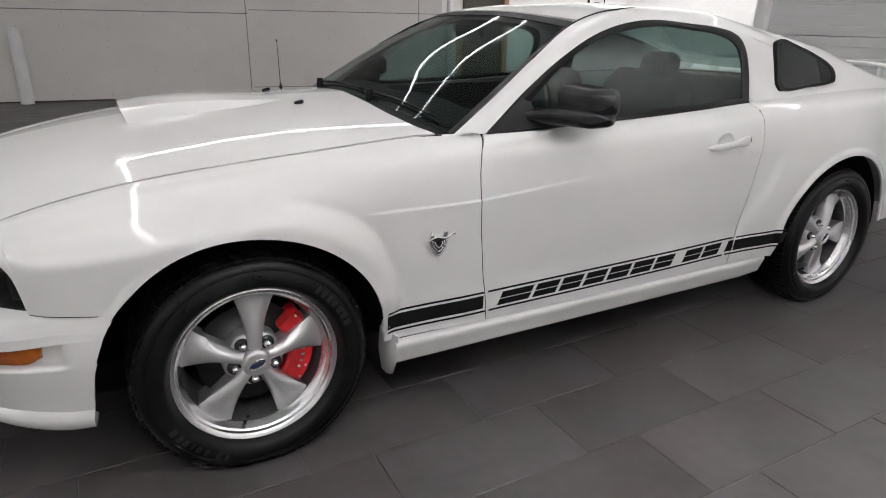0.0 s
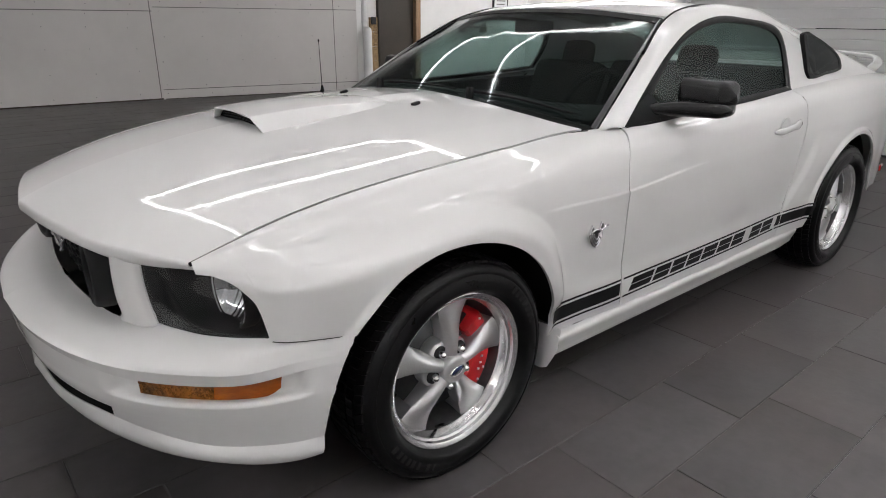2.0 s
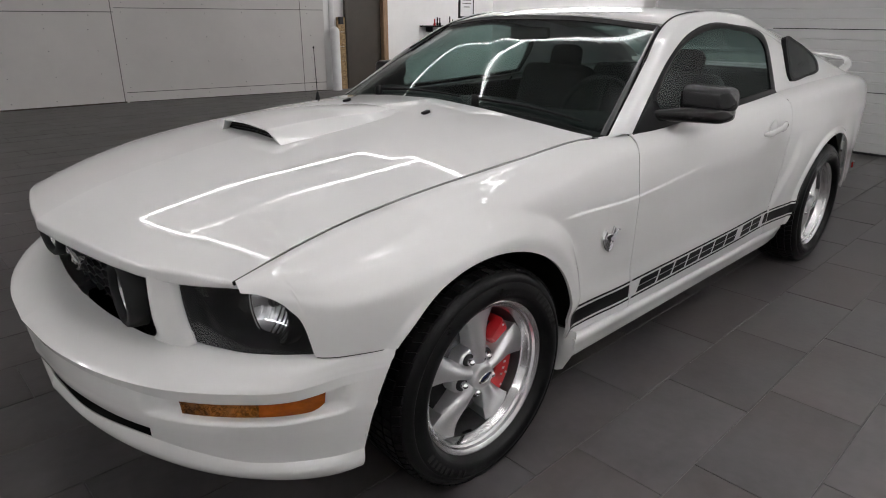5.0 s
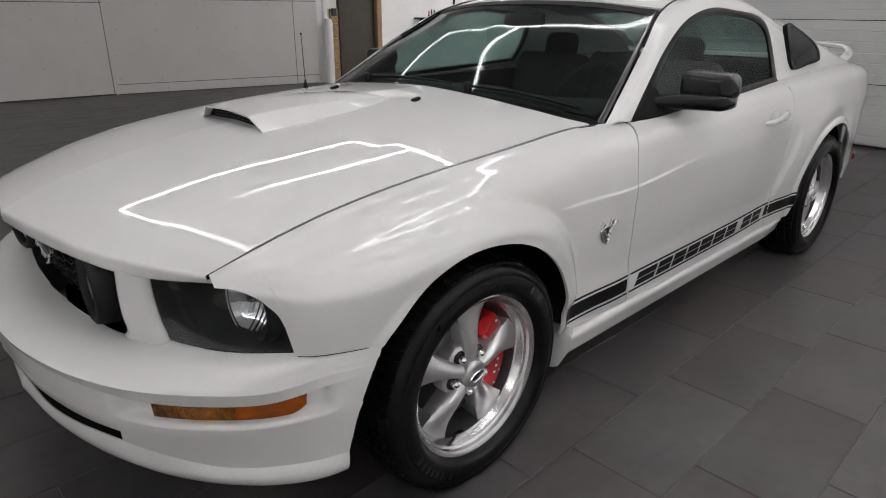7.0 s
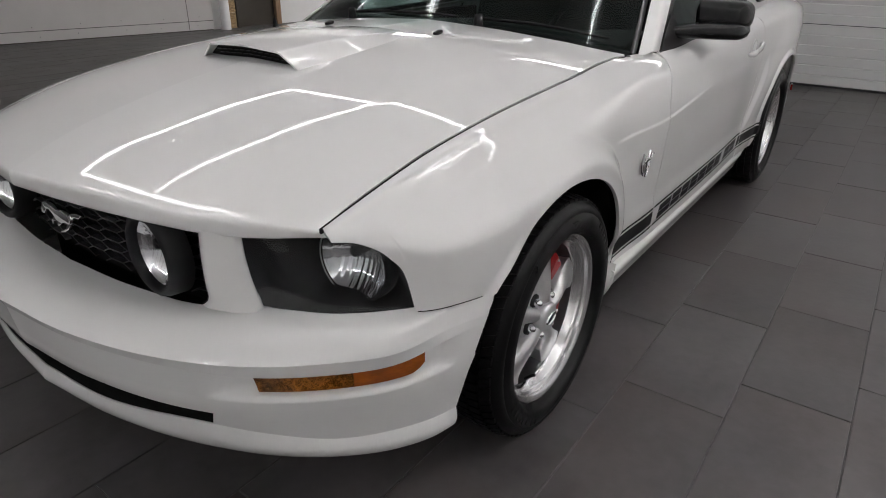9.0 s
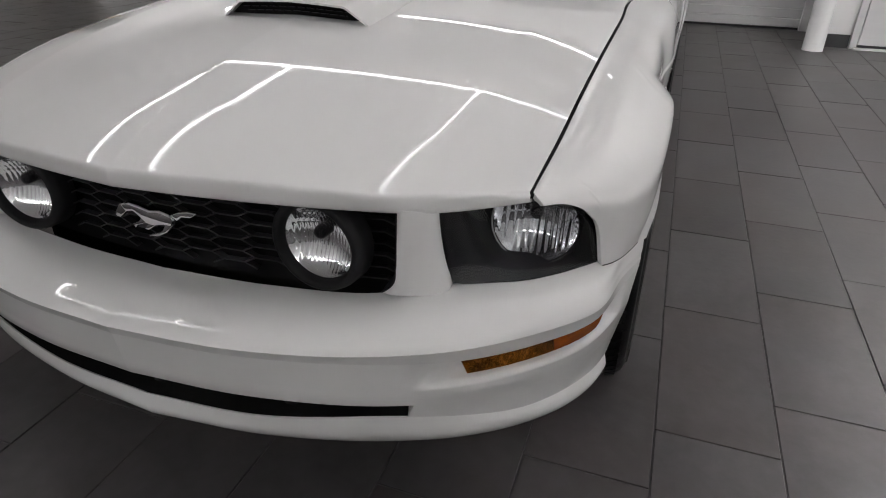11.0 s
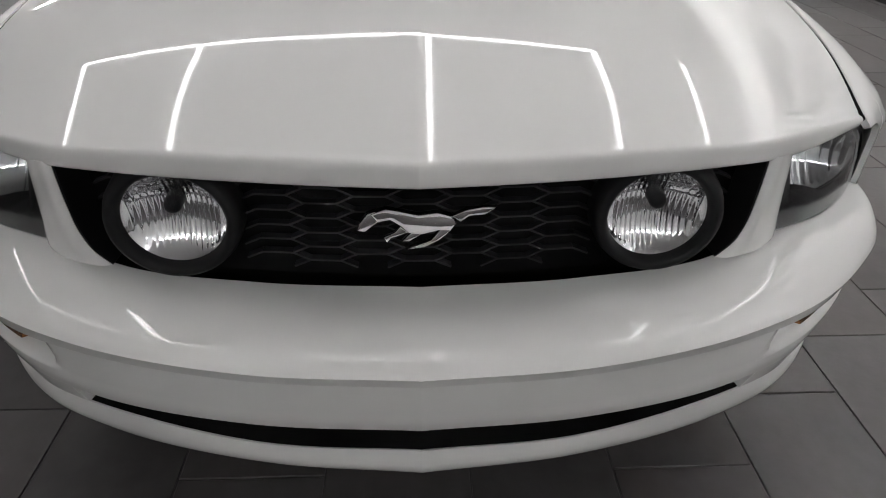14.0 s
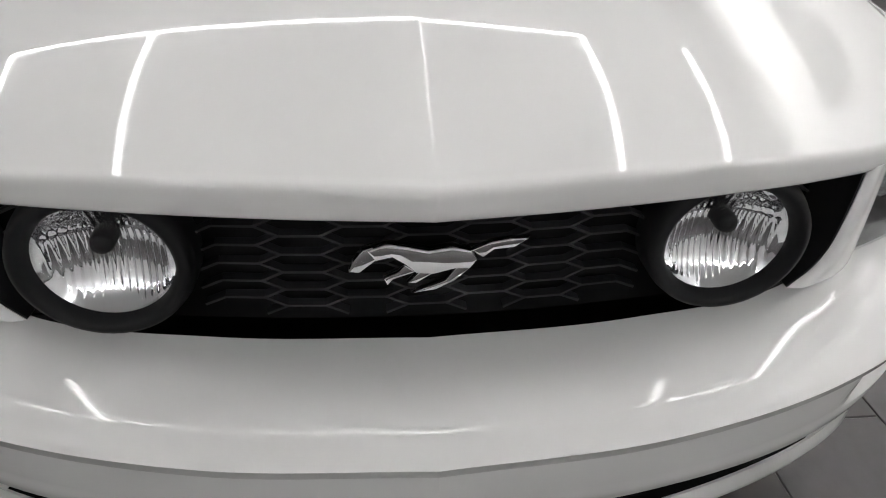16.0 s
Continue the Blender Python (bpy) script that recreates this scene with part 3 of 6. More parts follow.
@functools.lru_cache(maxsize=None)
def section(x, n=160):
    """The body side at x from its upper edge down to the sill: points (half width, height)."""
    wt, zt, wm = float(w_top(x)), float(z_top(x)), float(w_max(x))
    wm -= 0.020 * float(step(0.0, 0.22, x) * (1 - step(0.42, 0.74, x)))
    d = wm - wt
    cut = 0.004 * float(step(0.35, 0.75, x) * (1 - step(2.0, 2.25, x)))
    upper = [(wt, zt), (wt + 0.42 * d, zt - 0.010 - 0.05 * d), (wt + 0.74 * d, zt - 0.042), (wt + 0.90 * d, zt - 0.100),
             (wm - 0.0025, zt - 0.165), (wm, zt - 0.188), (wm - 0.0015, zt - 0.215), (wm - 0.006, 0.60)]
    lower = [(wm - 0.012 - cut, 0.50), (wm - 0.013 - 2 * cut, 0.452), (wm - 0.011 - 2 * cut, 0.43), (wm - 0.014 - cut, 0.36), (wm - 0.024, 0.285)]
    f = line(upper + lower, 160)
    g = float(over_wheel(x))
    if g > 0:
        sh = shoulder(x)
        if x > 0:
            # the upper fender alone, rolling over into the side above the flare
            up = sh[:45]
            for slope in (50, 58, 66, 73, 79, 84):
                w, z = up[-1]
                up = np.vstack([up, [(w + 0.013 * math.cos(radians(slope)), z - 0.013 * math.sin(radians(slope)))]])
            sh = up
        near = np.vstack([sh, [(sh[-1, 0] + 0.0005, sh[-1, 1] - 0.015), (sh[-1, 0] - 0.002, min(0.66, sh[-1, 1] - 0.03)), (wm - 0.004, 0.585)], lower])
        c = chord(near)
        q = np.linspace(0, c[-1], 160)
        f = f + g * (np.stack([np.interp(q, c, near[:, j]) for j in range(2)], 1) - f)
    k = np.arange(-8, 9)
    h = np.exp(-(k / (3.4 - 1.6 * g)) ** 2 / 2)
    h /= h.sum()
    e = np.concatenate([2 * f[0] - f[8:0:-1], f, 2 * f[-1] - f[-2:-10:-1]])
    f = np.stack([np.convolve(e[:, j], h, "valid") for j in range(2)], 1)
    if 0 < x < 0.6:
        c = chord(f)
        q = np.linspace(0, c[-1], 420)
        f = np.stack([np.interp(q, c, f[:, j]) for j in range(2)], 1)
        gap = fan(x, f[:, 1]) - f[:, 0]
        f[:, 0] += 0.5 * (gap + np.sqrt(gap * gap + 0.0022 ** 2))
    c = chord(f)
    q = np.linspace(0, c[-1], n)
    return np.stack([np.interp(q, c, f[:, j]) for j in range(2)], 1)


crease_z = fn((-0.7, 0.735), (0.34, 0.735), (0.74, 0.745), (1.2, 0.778), (1.7, 0.80), (2.2, 0.80), (3.9, 0.80))
scoop_x = fn((0.30, 2.00), (0.45, 2.03), (0.54, 2.085), (0.617, 2.150), (0.712, 2.20), (0.80, 2.23), (1.0, 2.25))


def flare(x, z):
    """What stands proud of the plain body side: arch flares, the ledge along the side, the scoop before the rear wheel."""
    x, z = np.asarray(x, float), np.asarray(z, float)
    size = 0.0042 * step(0.33, 0.45, x) * (1 - step(0.9, 1.28, x))
    d = crease_z(x) - z
    out = size * step(-0.0045, 0.0045, d) * (1 - step(0.0, 0.16, d))
    edge = scoop_x(z)
    out = out + 0.013 * step(-0.004, 0.05, x - edge) * (1 - step(0.10, 0.34, x - edge)) * step(0.40, 0.50, z) * (1 - step(0.68, 0.80, z))
    for cx, size in ((0.0, 0.011), (2.72, 0.011)):
        r = np.hypot(x - cx, z - 0.335)
        lip = size * (1 - step(0.414, 0.438, r)) * step(0.25, 0.36, z) + 0.006 * (1 - step(0.44, 0.62, r)) * step(0.25, 0.36, z)
        out = out + lip * (1 - np.maximum(over_wheel(x) * step(0.60, 0.69, z), step(0.0, 0.05, x) * step(0.33, 0.46, z)) if cx == 0 else 1.0)
    return out


STATIONS = np.linspace(-0.7, 3.84, 455)


@functools.lru_cache(maxsize=None)
def station(i):
    return section(float(STATIONS[i]), 300)


def side_width(x, z):
    """Half width of the plain body side at the place x and the height z."""
    t = (x - STATIONS[0]) / (STATIONS[1] - STATIONS[0])
    i = int(t)
    a0, b0 = station(i), station(i + 1)
    return np.interp(-z, -a0[:, 1], a0[:, 0]) * (1 - t + i) + np.interp(-z, -b0[:, 1], b0[:, 0]) * (t - i)


def heights(x, low, nv):
    """Heights of the rows of a body panel at x: even, with rows gathered along the ledge."""
    top = float(z_top(x))
    s = section(x, 500)
    c = chord(s)
    if top - low < 0.12:
        rows = np.linspace(0, np.interp(-low, -s[:, 1], c), nv)
        return np.interp(rows, c, s[:, 0]), np.interp(rows, c, s[:, 1])
    zc = min(max(float(crease_z(x)), low + 0.035), top - 0.03)
    q = np.interp([-top, -(zc + 0.009), -(zc - 0.009), -low], -s[:, 1], c)
    k = nv - 9
    a0 = q[0] + (q[1] - q[0]) * np.linspace(0, 1, k // 2 + 1)[:-1] ** 1.15
    b0 = np.linspace(q[1], q[2], 10)[:-1]
    c0 = np.linspace(q[2], q[3], nv - len(a0) - len(b0))
    rows = np.r_[a0, b0, c0]
    return np.interp(rows, c, s[:, 0]), np.interp(rows, c, s[:, 1])


def columns(xs, low, nv=64, shift=None):
    """Body side over the stations xs down to the height low(x)."""
    rows = []
    for x, zb in zip(xs, low):
        w, z = heights(x, float(zb), nv)
        xx = np.full(nv, float(x))
        if shift is not None:
            xx = shift(x, z)
        rows.append(np.stack([xx, w + flare(xx, z), z], 1))
    return np.stack(rows)


gap_front = fn((0.25, 0.790), (0.30, 0.786), (0.412, 0.775), (0.532, 0.757), (0.646, 0.742), (0.752, 0.736), (0.85, 0.738), (0.90, 0.752), (0.94, 0.788))
gap_rear = fn((0.25, 2.03), (0.30, 2.032), (0.432, 2.045), (0.6, 2.072), (0.75, 2.095), (0.863, 2.106), (0.93, 2.10), (0.99, 2.086))
lamp_edge_z = fn((-0.642, 0.742), (-0.60, 0.733), (-0.565, 0.702), (-0.54, 0.652), (-0.527, 0.582))

# ---- front fenders ----
arch_r = fn((-0.36, 0.416), (-0.13, 0.400), (0.06, 0.386), (0.25, 0.389), (0.402, 0.402))
a = np.linspace(math.atan2(0.231, -0.341), 0.02, 90)
arch_x = np.cos(a) * arch_r(0.4 * np.cos(a))
arch_z = 0.335 + np.sin(a) * arch_r(0.4 * np.cos(a))
xs = np.r_[np.linspace(-0.640, -0.5275, 20), np.linspace(-0.525, -0.345, 16), arch_x, np.linspace(0.406, 0.742, 26)]
low = np.r_[lamp_edge_z(np.linspace(-0.640, -0.5275, 20)), np.linspace(0.580, 0.565, 16), arch_z, np.full(26, 0.300)]
fender_P = columns(xs, low, 110, lambda x, z: x + step(0.42, 0.742, x) * (gap_front(z) - 0.0018 - 0.742))
both("front_fender", left(fender_P), PAINT, car, 0.010)


# ---- doors ----
def door_grid(nu=56, nv=64):
    rows = []
    for u in np.linspace(0, 1, nu):
        _, z = heights(0.745 + u * (2.09 - 0.745), 0.300, nv)
        f, r = gap_front(z) + 0.0018, gap_rear(z) - 0.0018
        x = f + (r - f) * u
        w = np.array([side_width(xi, zi) for xi, zi in zip(x, z)])
        rows.append(np.stack([x, np.array(w) + flare(x, z), z], 1))
    return np.stack(rows)


door_P = door_grid()
doors = both("door", left(door_P), PAINT, car, 0.010)

# ---- rear quarters ----
ra = np.linspace(math.pi - 0.08, 0.10, 70)
rx, rz = 2.72 + 0.40 * np.cos(ra), 0.335 + 0.40 * np.sin(ra)
xs = np.r_[np.linspace(2.10, 2.31, 24), rx, np.linspace(3.13, 3.80, 24)]
low = np.r_[np.full(24, 0.300), rz, 0.36 - 0.02 * np.linspace(0, 1, 24)]
both("rear_quarter", left(columns(xs, low, 64, lambda x, z: x + (1 - step(2.10, 2.31, x)) * (gap_rear(z) + 0.0018 - 2.10))), PAINT, car, 0.010)

# ---- side skirts with their front flaps ----
sx = np.linspace(0.438, 2.30, 30)
prof = [(0.866, 0.297), (0.882, 0.295), (0.890, 0.291), (0.892, 0.284), (0.890, 0.272), (0.886, 0.262), (0.875, 0.232), (0.869, 0.214), (0.863, 0.207), (0.852, 0.203), (0.80, 0.200), (0.74, 0.20)]
prof = line(prof, 36)
skirt = np.stack([np.stack([np.full(36, x), prof[:, 0] - 0.012 * step(2.15, 2.3, x), prof[:, 1]], 1) for x in sx])
both("side_skirt", left(skirt), PAINT, car, 0.006)
flap = loft([line([(0.425, 0.79, 0.32), (0.432, 0.86, 0.322), (0.445, 0.890, 0.318)], 8), line([(0.418, 0.79, 0.25), (0.428, 0.86, 0.25), (0.442, 0.888, 0.25)], 8),
             line([(0.428, 0.79, 0.155), (0.436, 0.825, 0.150), (0.444, 0.845, 0.158)], 8)], 8)
both("mud_flap", left(flap), PAINT, car, 0.008)

# ---- bonnet ----
z_mid = fn((-0.87, 0.798), (-0.80, 0.8275), (-0.7, 0.860), (-0.55, 0.8955), (-0.4, 0.925), (-0.22, 0.950), (0.0, 0.974), (0.2, 0.990), (0.4, 0.999), (0.65, 1.002))
z_mid = soft(z_mid, 0.08)
z_edge = fn((-0.87, 0.690), (-0.80, 0.712), (-0.7, 0.742), (-0.64, 0.766), (-0.55, 0.796), (-0.42, 0.832), (-0.27, 0.860), (-0.1, 0.881),
            (0.1, 0.898), (0.3, 0.913), (0.5, 0.928), (0.66, 0.939))
z_edge = soft(z_edge, 0.07)
fold = soft(fn((-0.87, 0.496), (-0.6, 0.524), (-0.3, 0.532), (0.0, 0.550), (0.4, 0.580), (0.66, 0.60)), 0.08)
nose_x = fn((0, -0.870), (0.15, -0.851), (0.30, -0.824), (0.42, -0.797), (0.50, -0.769), (0.57, -0.728), (0.64, -0.686), (0.706, -0.644))
nose_sweep = soft(fn((-0.3, -0.824), (-0.15, -0.846), (0, -0.858), (0.15, -0.846), (0.30, -0.824), (0.42, -0.797), (0.50, -0.769), (0.57, -0.735), (0.64, -0.70), (0.706, -0.66), (0.80, -0.61)), 0.05)
nose_z = fn((0, 0.757), (0.25, 0.752), (0.49, 0.745), (0.56, 0.739), (0.706, 0.745))
rear_x = fn((0, 0.605), (0.3, 0.592), (0.55, 0.590), (0.68, 0.612), (0.752, 0.640))


def bonnet_z(x, w):
    """Crowned bonnet with a faint fold along its middle and one towards each side."""
    wt = w_top(x)
    v = np.abs(w) / wt
    back = 0.77 * (1 - step(-0.9, 0.1, x))
    mid = z_mid(x - back * (nose_sweep(np.abs(w)) - nose_sweep(0.0)))
    full = z_mid(x - back * (nose_sweep(wt) - nose_sweep(0.0))) - z_edge(x)
    u = v - fold(x) / wt
    drop = 0.264 * (np.sqrt(v * v + 0.000004) - 0.002) + 0.40 * v ** 2 + 0.247 * v ** 4 + 0.317 * 0.5 * (u + np.sqrt(u * u + 0.00003))
    roll = np.clip(1 - (x - nose_x(np.minimum(np.abs(w), 0.706))) / 0.20, 0, 1.1)
    return mid - full * drop - 0.006 * roll ** 2


vs = np.linspace(-1, 1, 281)
vs = np.sign(vs) * np.abs(vs) ** 1.25
rows = []
for v in vs:
    av = abs(v)
    wn = av * 0.702
    xn, zn = float(nose_x(wn)), float(nose_z(wn))
    xr = float(rear_x(av * 0.75))
    x = xn + 0.009 + (xr - xn - 0.009) * np.linspace(0, 1, 80) ** 1.2
    w = av * (w_top(x) - 0.0076)
    w = np.where(x < -0.6, av * 0.702 + (w - av * 0.702) * step(-0.7, -0.6, x), w)
    z = bonnet_z(x, w)
    h = z[0] - zn
    lip = [(xn + 0.050, wn, zn - 0.004), (xn + 0.012, wn, zn - 0.002), (xn + 0.003, wn, zn + 0.002), (xn, wn, zn + 0.009), (xn - 0.001, wn, zn + 0.50 * h), (xn - 0.0003, wn, zn + 0.80 * h), (xn + 0.0022, wn, zn + 0.93 * h)]
    P = np.vstack([lip, np.stack([x, w, z], 1)])
    P[:, 1] *= -1 if v >= 0 else 1
    s = chord(P)
    rows.append(np.vstack([hermite(s, P, np.linspace(0, s[9], 26)[:-1]), P[9:]]))
bonnet = sheet("bonnet", np.stack(rows), PAINT, car, 0.008, "white bonnet with raised scoop")

# scoop on the bonnet
sc_w = fn((-0.235, 0.206), (-0.1, 0.211), (0.1, 0.204), (0.2, 0.188), (0.315, 0.140))
sc_t = fn((-0.235, 0.142), (-0.1, 0.148), (0.1, 0.146), (0.2, 0.136), (0.315, 0.105))
sc_h = fn((-0.235, 0.043), (-0.1, 0.039), (0.05, 0.029), (0.18, 0.015), (0.315, 0.0008))
rows = []
for x in np.linspace(-0.235, 0.315, 40):
    b, t, h = float(sc_w(x)), float(sc_t(x)), float(sc_h(x))
    half = [(b, 0.0005), (b - 0.003, 0.05 * h), (b - 0.006, 0.10 * h), (t + 0.010, 0.88 * h), (t + 0.006, 0.935 * h), (t + 0.001, 0.965 * h), (t - 0.006, 0.975 * h), (0.10, h * 0.99), (0.05, h), (0, h)]
    ys = np.array([p[0] for p in half])
    hs = np.array([p[1] for p in half])
    ys, hs = np.r_[-ys, ys[-2::-1]], np.r_[hs, hs[-2::-1]]
    lean = 0.030 * (1 - hs / max(h, 1e-4)) * (1 - step(-0.235, 0.0, x))
    rows.append(np.stack([x + lean * 0.5, ys, bonnet_z(x, ys) + hs], 1))
sheet("scoop", np.stack(rows), PAINT, bonnet, 0.005, "white scoop on the bonnet", heart=np.array([0, 0, 0.8]))
bm = prism_bm([(-0.196, 0.0), (0.196, 0.0), (0.146, 0.034), (0.0, 0.036), (-0.146, 0.034)], 0.004)
bmesh.ops.transform(bm, matrix=Matrix.Translation((-0.196, 0, float(bonnet_z(-0.20, 0.10)) - 0.001)) @ Euler((0, 0, radians(-90))).to_matrix().to_4x4(), verts=bm.verts)
part("scoop_throat", bm, UNDERSIDE, bonnet, "dark opening of the scoop", False)
bars = []
for j in range(3):
    for k in range(13):
        y = -0.156 + 0.026 * k + (0.013 if j % 2 else 0)
        if abs(y) < 0.15:
            bars.append(box_bm((0.004, 0.020, 0.003), (-0.206, y, float(bonnet_z(-0.206, y)) + 0.010 + 0.009 * j)))
tagged(part("scoop_mesh", join(bars), BLACK_TRIM, bonnet, "black mesh in the scoop", False), kind="stuff")
for y in (-0.235, 0.255):
    z = float(bonnet_z(np.array(0.35), np.array(abs(y))))
    bm = box_bm((0.034, 0.020, 0.012), (0.352, y, z + 0.005), 0.0045, Euler((0, radians(-14), 0)).to_matrix().to_4x4())
    part("washer_nozzle", bm, BLACK_TRIM, bonnet, "small black washer nozzle")

# ---- front bumper cover ----
LEVELS = dict(
    seat=[(-0.796, 0, 0.5535), (-0.781, 0.25, 0.5565), (-0.738, 0.474, 0.5665), (-0.692, 0.562, 0.5785), (-0.599, 0.732, 0.5815), (-0.511, 0.822, 0.5795), (-0.422, 0.872, 0.5725), (-0.3435, 0.9035, 0.566)],
    shelf=[(-0.868, 0, 0.549), (-0.850, 0.25, 0.550), (-0.796, 0.474, 0.556), (-0.757, 0.572, 0.562), (-0.660, 0.742, 0.562), (-0.565, 0.834, 0.560), (-0.455, 0.884, 0.556), (-0.352, 0.911, 0.552)],
    sill=[(-0.927, 0, 0.5452), (-0.9074, 0.25, 0.546), (-0.845, 0.49, 0.5482), (-0.7956, 0.6012, 0.5532), (-0.6976, 0.7444, 0.5552), (-0.5956, 0.838, 0.5542), (-0.4736, 0.8888, 0.5512), (-0.3594, 0.9124, 0.5462)],
    brow=[(-0.939, 0, 0.5379), (-0.9188, 0.25, 0.5385), (-0.8546, 0.494, 0.5406), (-0.8026, 0.6087, 0.5451), (-0.7038, 0.7466, 0.5473), (-0.6002, 0.8396, 0.5471), (-0.4762, 0.8893, 0.5449), (-0.3636, 0.9122, 0.5407)],
    edge=[(-0.9492, 0, 0.5288), (-0.9286, 0.25, 0.5292), (-0.8628, 0.4974, 0.5313), (-0.8085, 0.6151, 0.5351), (-0.709, 0.7485, 0.5377), (-0.604, 0.841, 0.5384), (-0.4783, 0.8897, 0.5372), (-0.3672, 0.9121, 0.5339)],
    crease=[(-0.957, 0, 0.517), (-0.936, 0.25, 0.517), (-0.869, 0.500, 0.519), (-0.813, 0.62, 0.522), (-0.713, 0.750, 0.525), (-0.607, 0.842, 0.527), (-0.480, 0.890, 0.527), (-0.370, 0.912, 0.525)],
    under=[(-0.950, 0, 0.497), (-0.929, 0.25, 0.497), (-0.861, 0.500, 0.495), (-0.804, 0.62, 0.492), (-0.703, 0.748, 0.492), (-0.598, 0.838, 0.496), (-0.476, 0.887, 0.504), (-0.378, 0.908, 0.508)],
    face=[(-0.942, 0, 0.432), (-0.922, 0.25, 0.432), (-0.855, 0.500, 0.432), (-0.797, 0.62, 0.432), (-0.697, 0.745, 0.432), (-0.590, 0.831, 0.433), (-0.472, 0.879, 0.434), (-0.400, 0.896, 0.434)],
    jaw=[(-0.934, 0, 0.392), (-0.914, 0.25, 0.392), (-0.842, 0.515, 0.388), (-0.782, 0.63, 0.384), (-0.682, 0.743, 0.380), (-0.578, 0.824, 0.380), (-0.468, 0.868, 0.380), (-0.413, 0.882, 0.380)],
    mouth=[(-0.912, 0, 0.320), (-0.896, 0.25, 0.327), (-0.828, 0.525, 0.352), (-0.766, 0.63, 0.335), (-0.664, 0.733, 0.303), (-0.565, 0.808, 0.298), (-0.468, 0.852, 0.294), (-0.424, 0.864, 0.294)],
    lip=[(-0.923, 0, 0.291), (-0.900, 0.25, 0.299), (-0.828, 0.525, 0.310), (-0.772, 0.63, 0.300), (-0.676, 0.737, 0.281), (-0.576, 0.815, 0.276), (-0.470, 0.860, 0.270), (-0.428, 0.870, 0.268)],
    keel=[(-0.904, 0, 0.256), (-0.882, 0.25, 0.262), (-0.810, 0.515, 0.268), (-0.752, 0.62, 0.260), (-0.662, 0.724, 0.247), (-0.567, 0.802, 0.240), (-0.468, 0.850, 0.239), (-0.428, 0.860, 0.241)],
    belly=[(-0.80, 0, 0.240), (-0.78, 0.25, 0.240), (-0.72, 0.47, 0.238), (-0.67, 0.56, 0.237), (-0.59, 0.65, 0.237), (-0.52, 0.72, 0.238), (-0.45, 0.78, 0.240), (-0.42, 0.80, 0.240)])
# the shelf falls ever steeper towards its crease, and dies out before the wheel arch
SEAT = np.array(LEVELS["seat"])
for lev, fall, o6, o7 in (("shelf", 0.20, 0.006, 0.002), ("sill", 0.585, 0.012, 0.005), ("brow", 0.715, 0.015, 0.006), ("edge", 0.85, 0.017, 0.007), ("crease", 1.0, 0.020, 0.009), ("under", None, 0.023, 0.011), ("face", None, 0.024, 0.012)):
    pts = np.array(LEVELS[lev])
    if fall is not None:
        pts[:, 2] = SEAT[:, 2] + (np.array(LEVELS["crease"])[:, 2] - SEAT[:, 2]) * fall
    for k, want in ((6, o6), (7, o7)):
        t = SEAT[min(k + 1, 7), :2] - SEAT[k - 1, :2]
        t /= np.linalg.norm(t)
        nrm = np.array([-t[1], t[0]])
        v = pts[k, :2] - SEAT[k, :2]
        pts[k, :2] = SEAT[k, :2] + t * (v @ t) * (1.0 if k == 7 else min(1.0, want / max(v @ nrm, 1e-4) + 0.3)) + nrm * want
    LEVELS[lev] = [tuple(p) for p in pts]
NB = 66


def level(name, lo=0.0, hi=1.0, n=NB):
    return line(LEVELS[name], n, lo, hi)


def notch(c, depth):
    """Sets the turn-signal pocket back into the bumper between the two half widths."""
    c = c.copy()
    m = step(0.555, 0.595, c[:, 1]) * (1 - step(-0.510, -0.46, c[:, 0]))
    c[:, 0] += depth * m * 0.8
    c[:, 1] -= depth * m * 0.5
    return c


bumper = tagged(new("front_bumper"), "white front bumper cover")
bumper.parent = car


def mirrored(P):
    """Joins the left half of a panel that starts at the middle to its right half."""
    return np.concatenate([left(P)[::-1], left(P)[1:] * FLIP])


top_P = loft([level("seat"), level("shelf"), level("sill"), level("brow"), level("edge"), level("crease")], 54)
u, f = level("under"), level("face")
step_in = notch(u, 0.036)
step_low = notch(line([(x - 0.001, w, z + 0.008) for x, w, z in LEVELS["face"]], NB), 0.034)
face_P = np.concatenate([top_P, loft([level("crease"), u], 3)[:, 1:], loft([u, step_in], 3)[:, 1:], loft([step_in, step_low], 5)[:, 1:],
                         loft([step_low, f], 3)[:, 1:], loft([f, 0.55 * f + 0.45 * level("jaw") - np.array([0.002, 0, 0]), level("jaw")], 8)[:, 1:]], 1)
cover = sheet("upper_cover", mirrored(face_P), PAINT, bumper, 0.008, "white bumper cover above the intake")


def fold_lines(ob, nv, lines, middle, start=0):
    """Breaks the shading along the given rows of a panel, and along its middle from the row start on."""
    total = len(ob.data.vertices) // 2
    for e in ob.data.edges:
        a0, b0 = (v % total for v in e.vertices)
        (i0, j0), (i1, j1) = divmod(a0, nv), divmod(b0, nv)
        if (j0 == j1 and j0 in lines) or (i0 == i1 == middle and min(j0, j1) >= start):
            e.use_edge_sharp = True


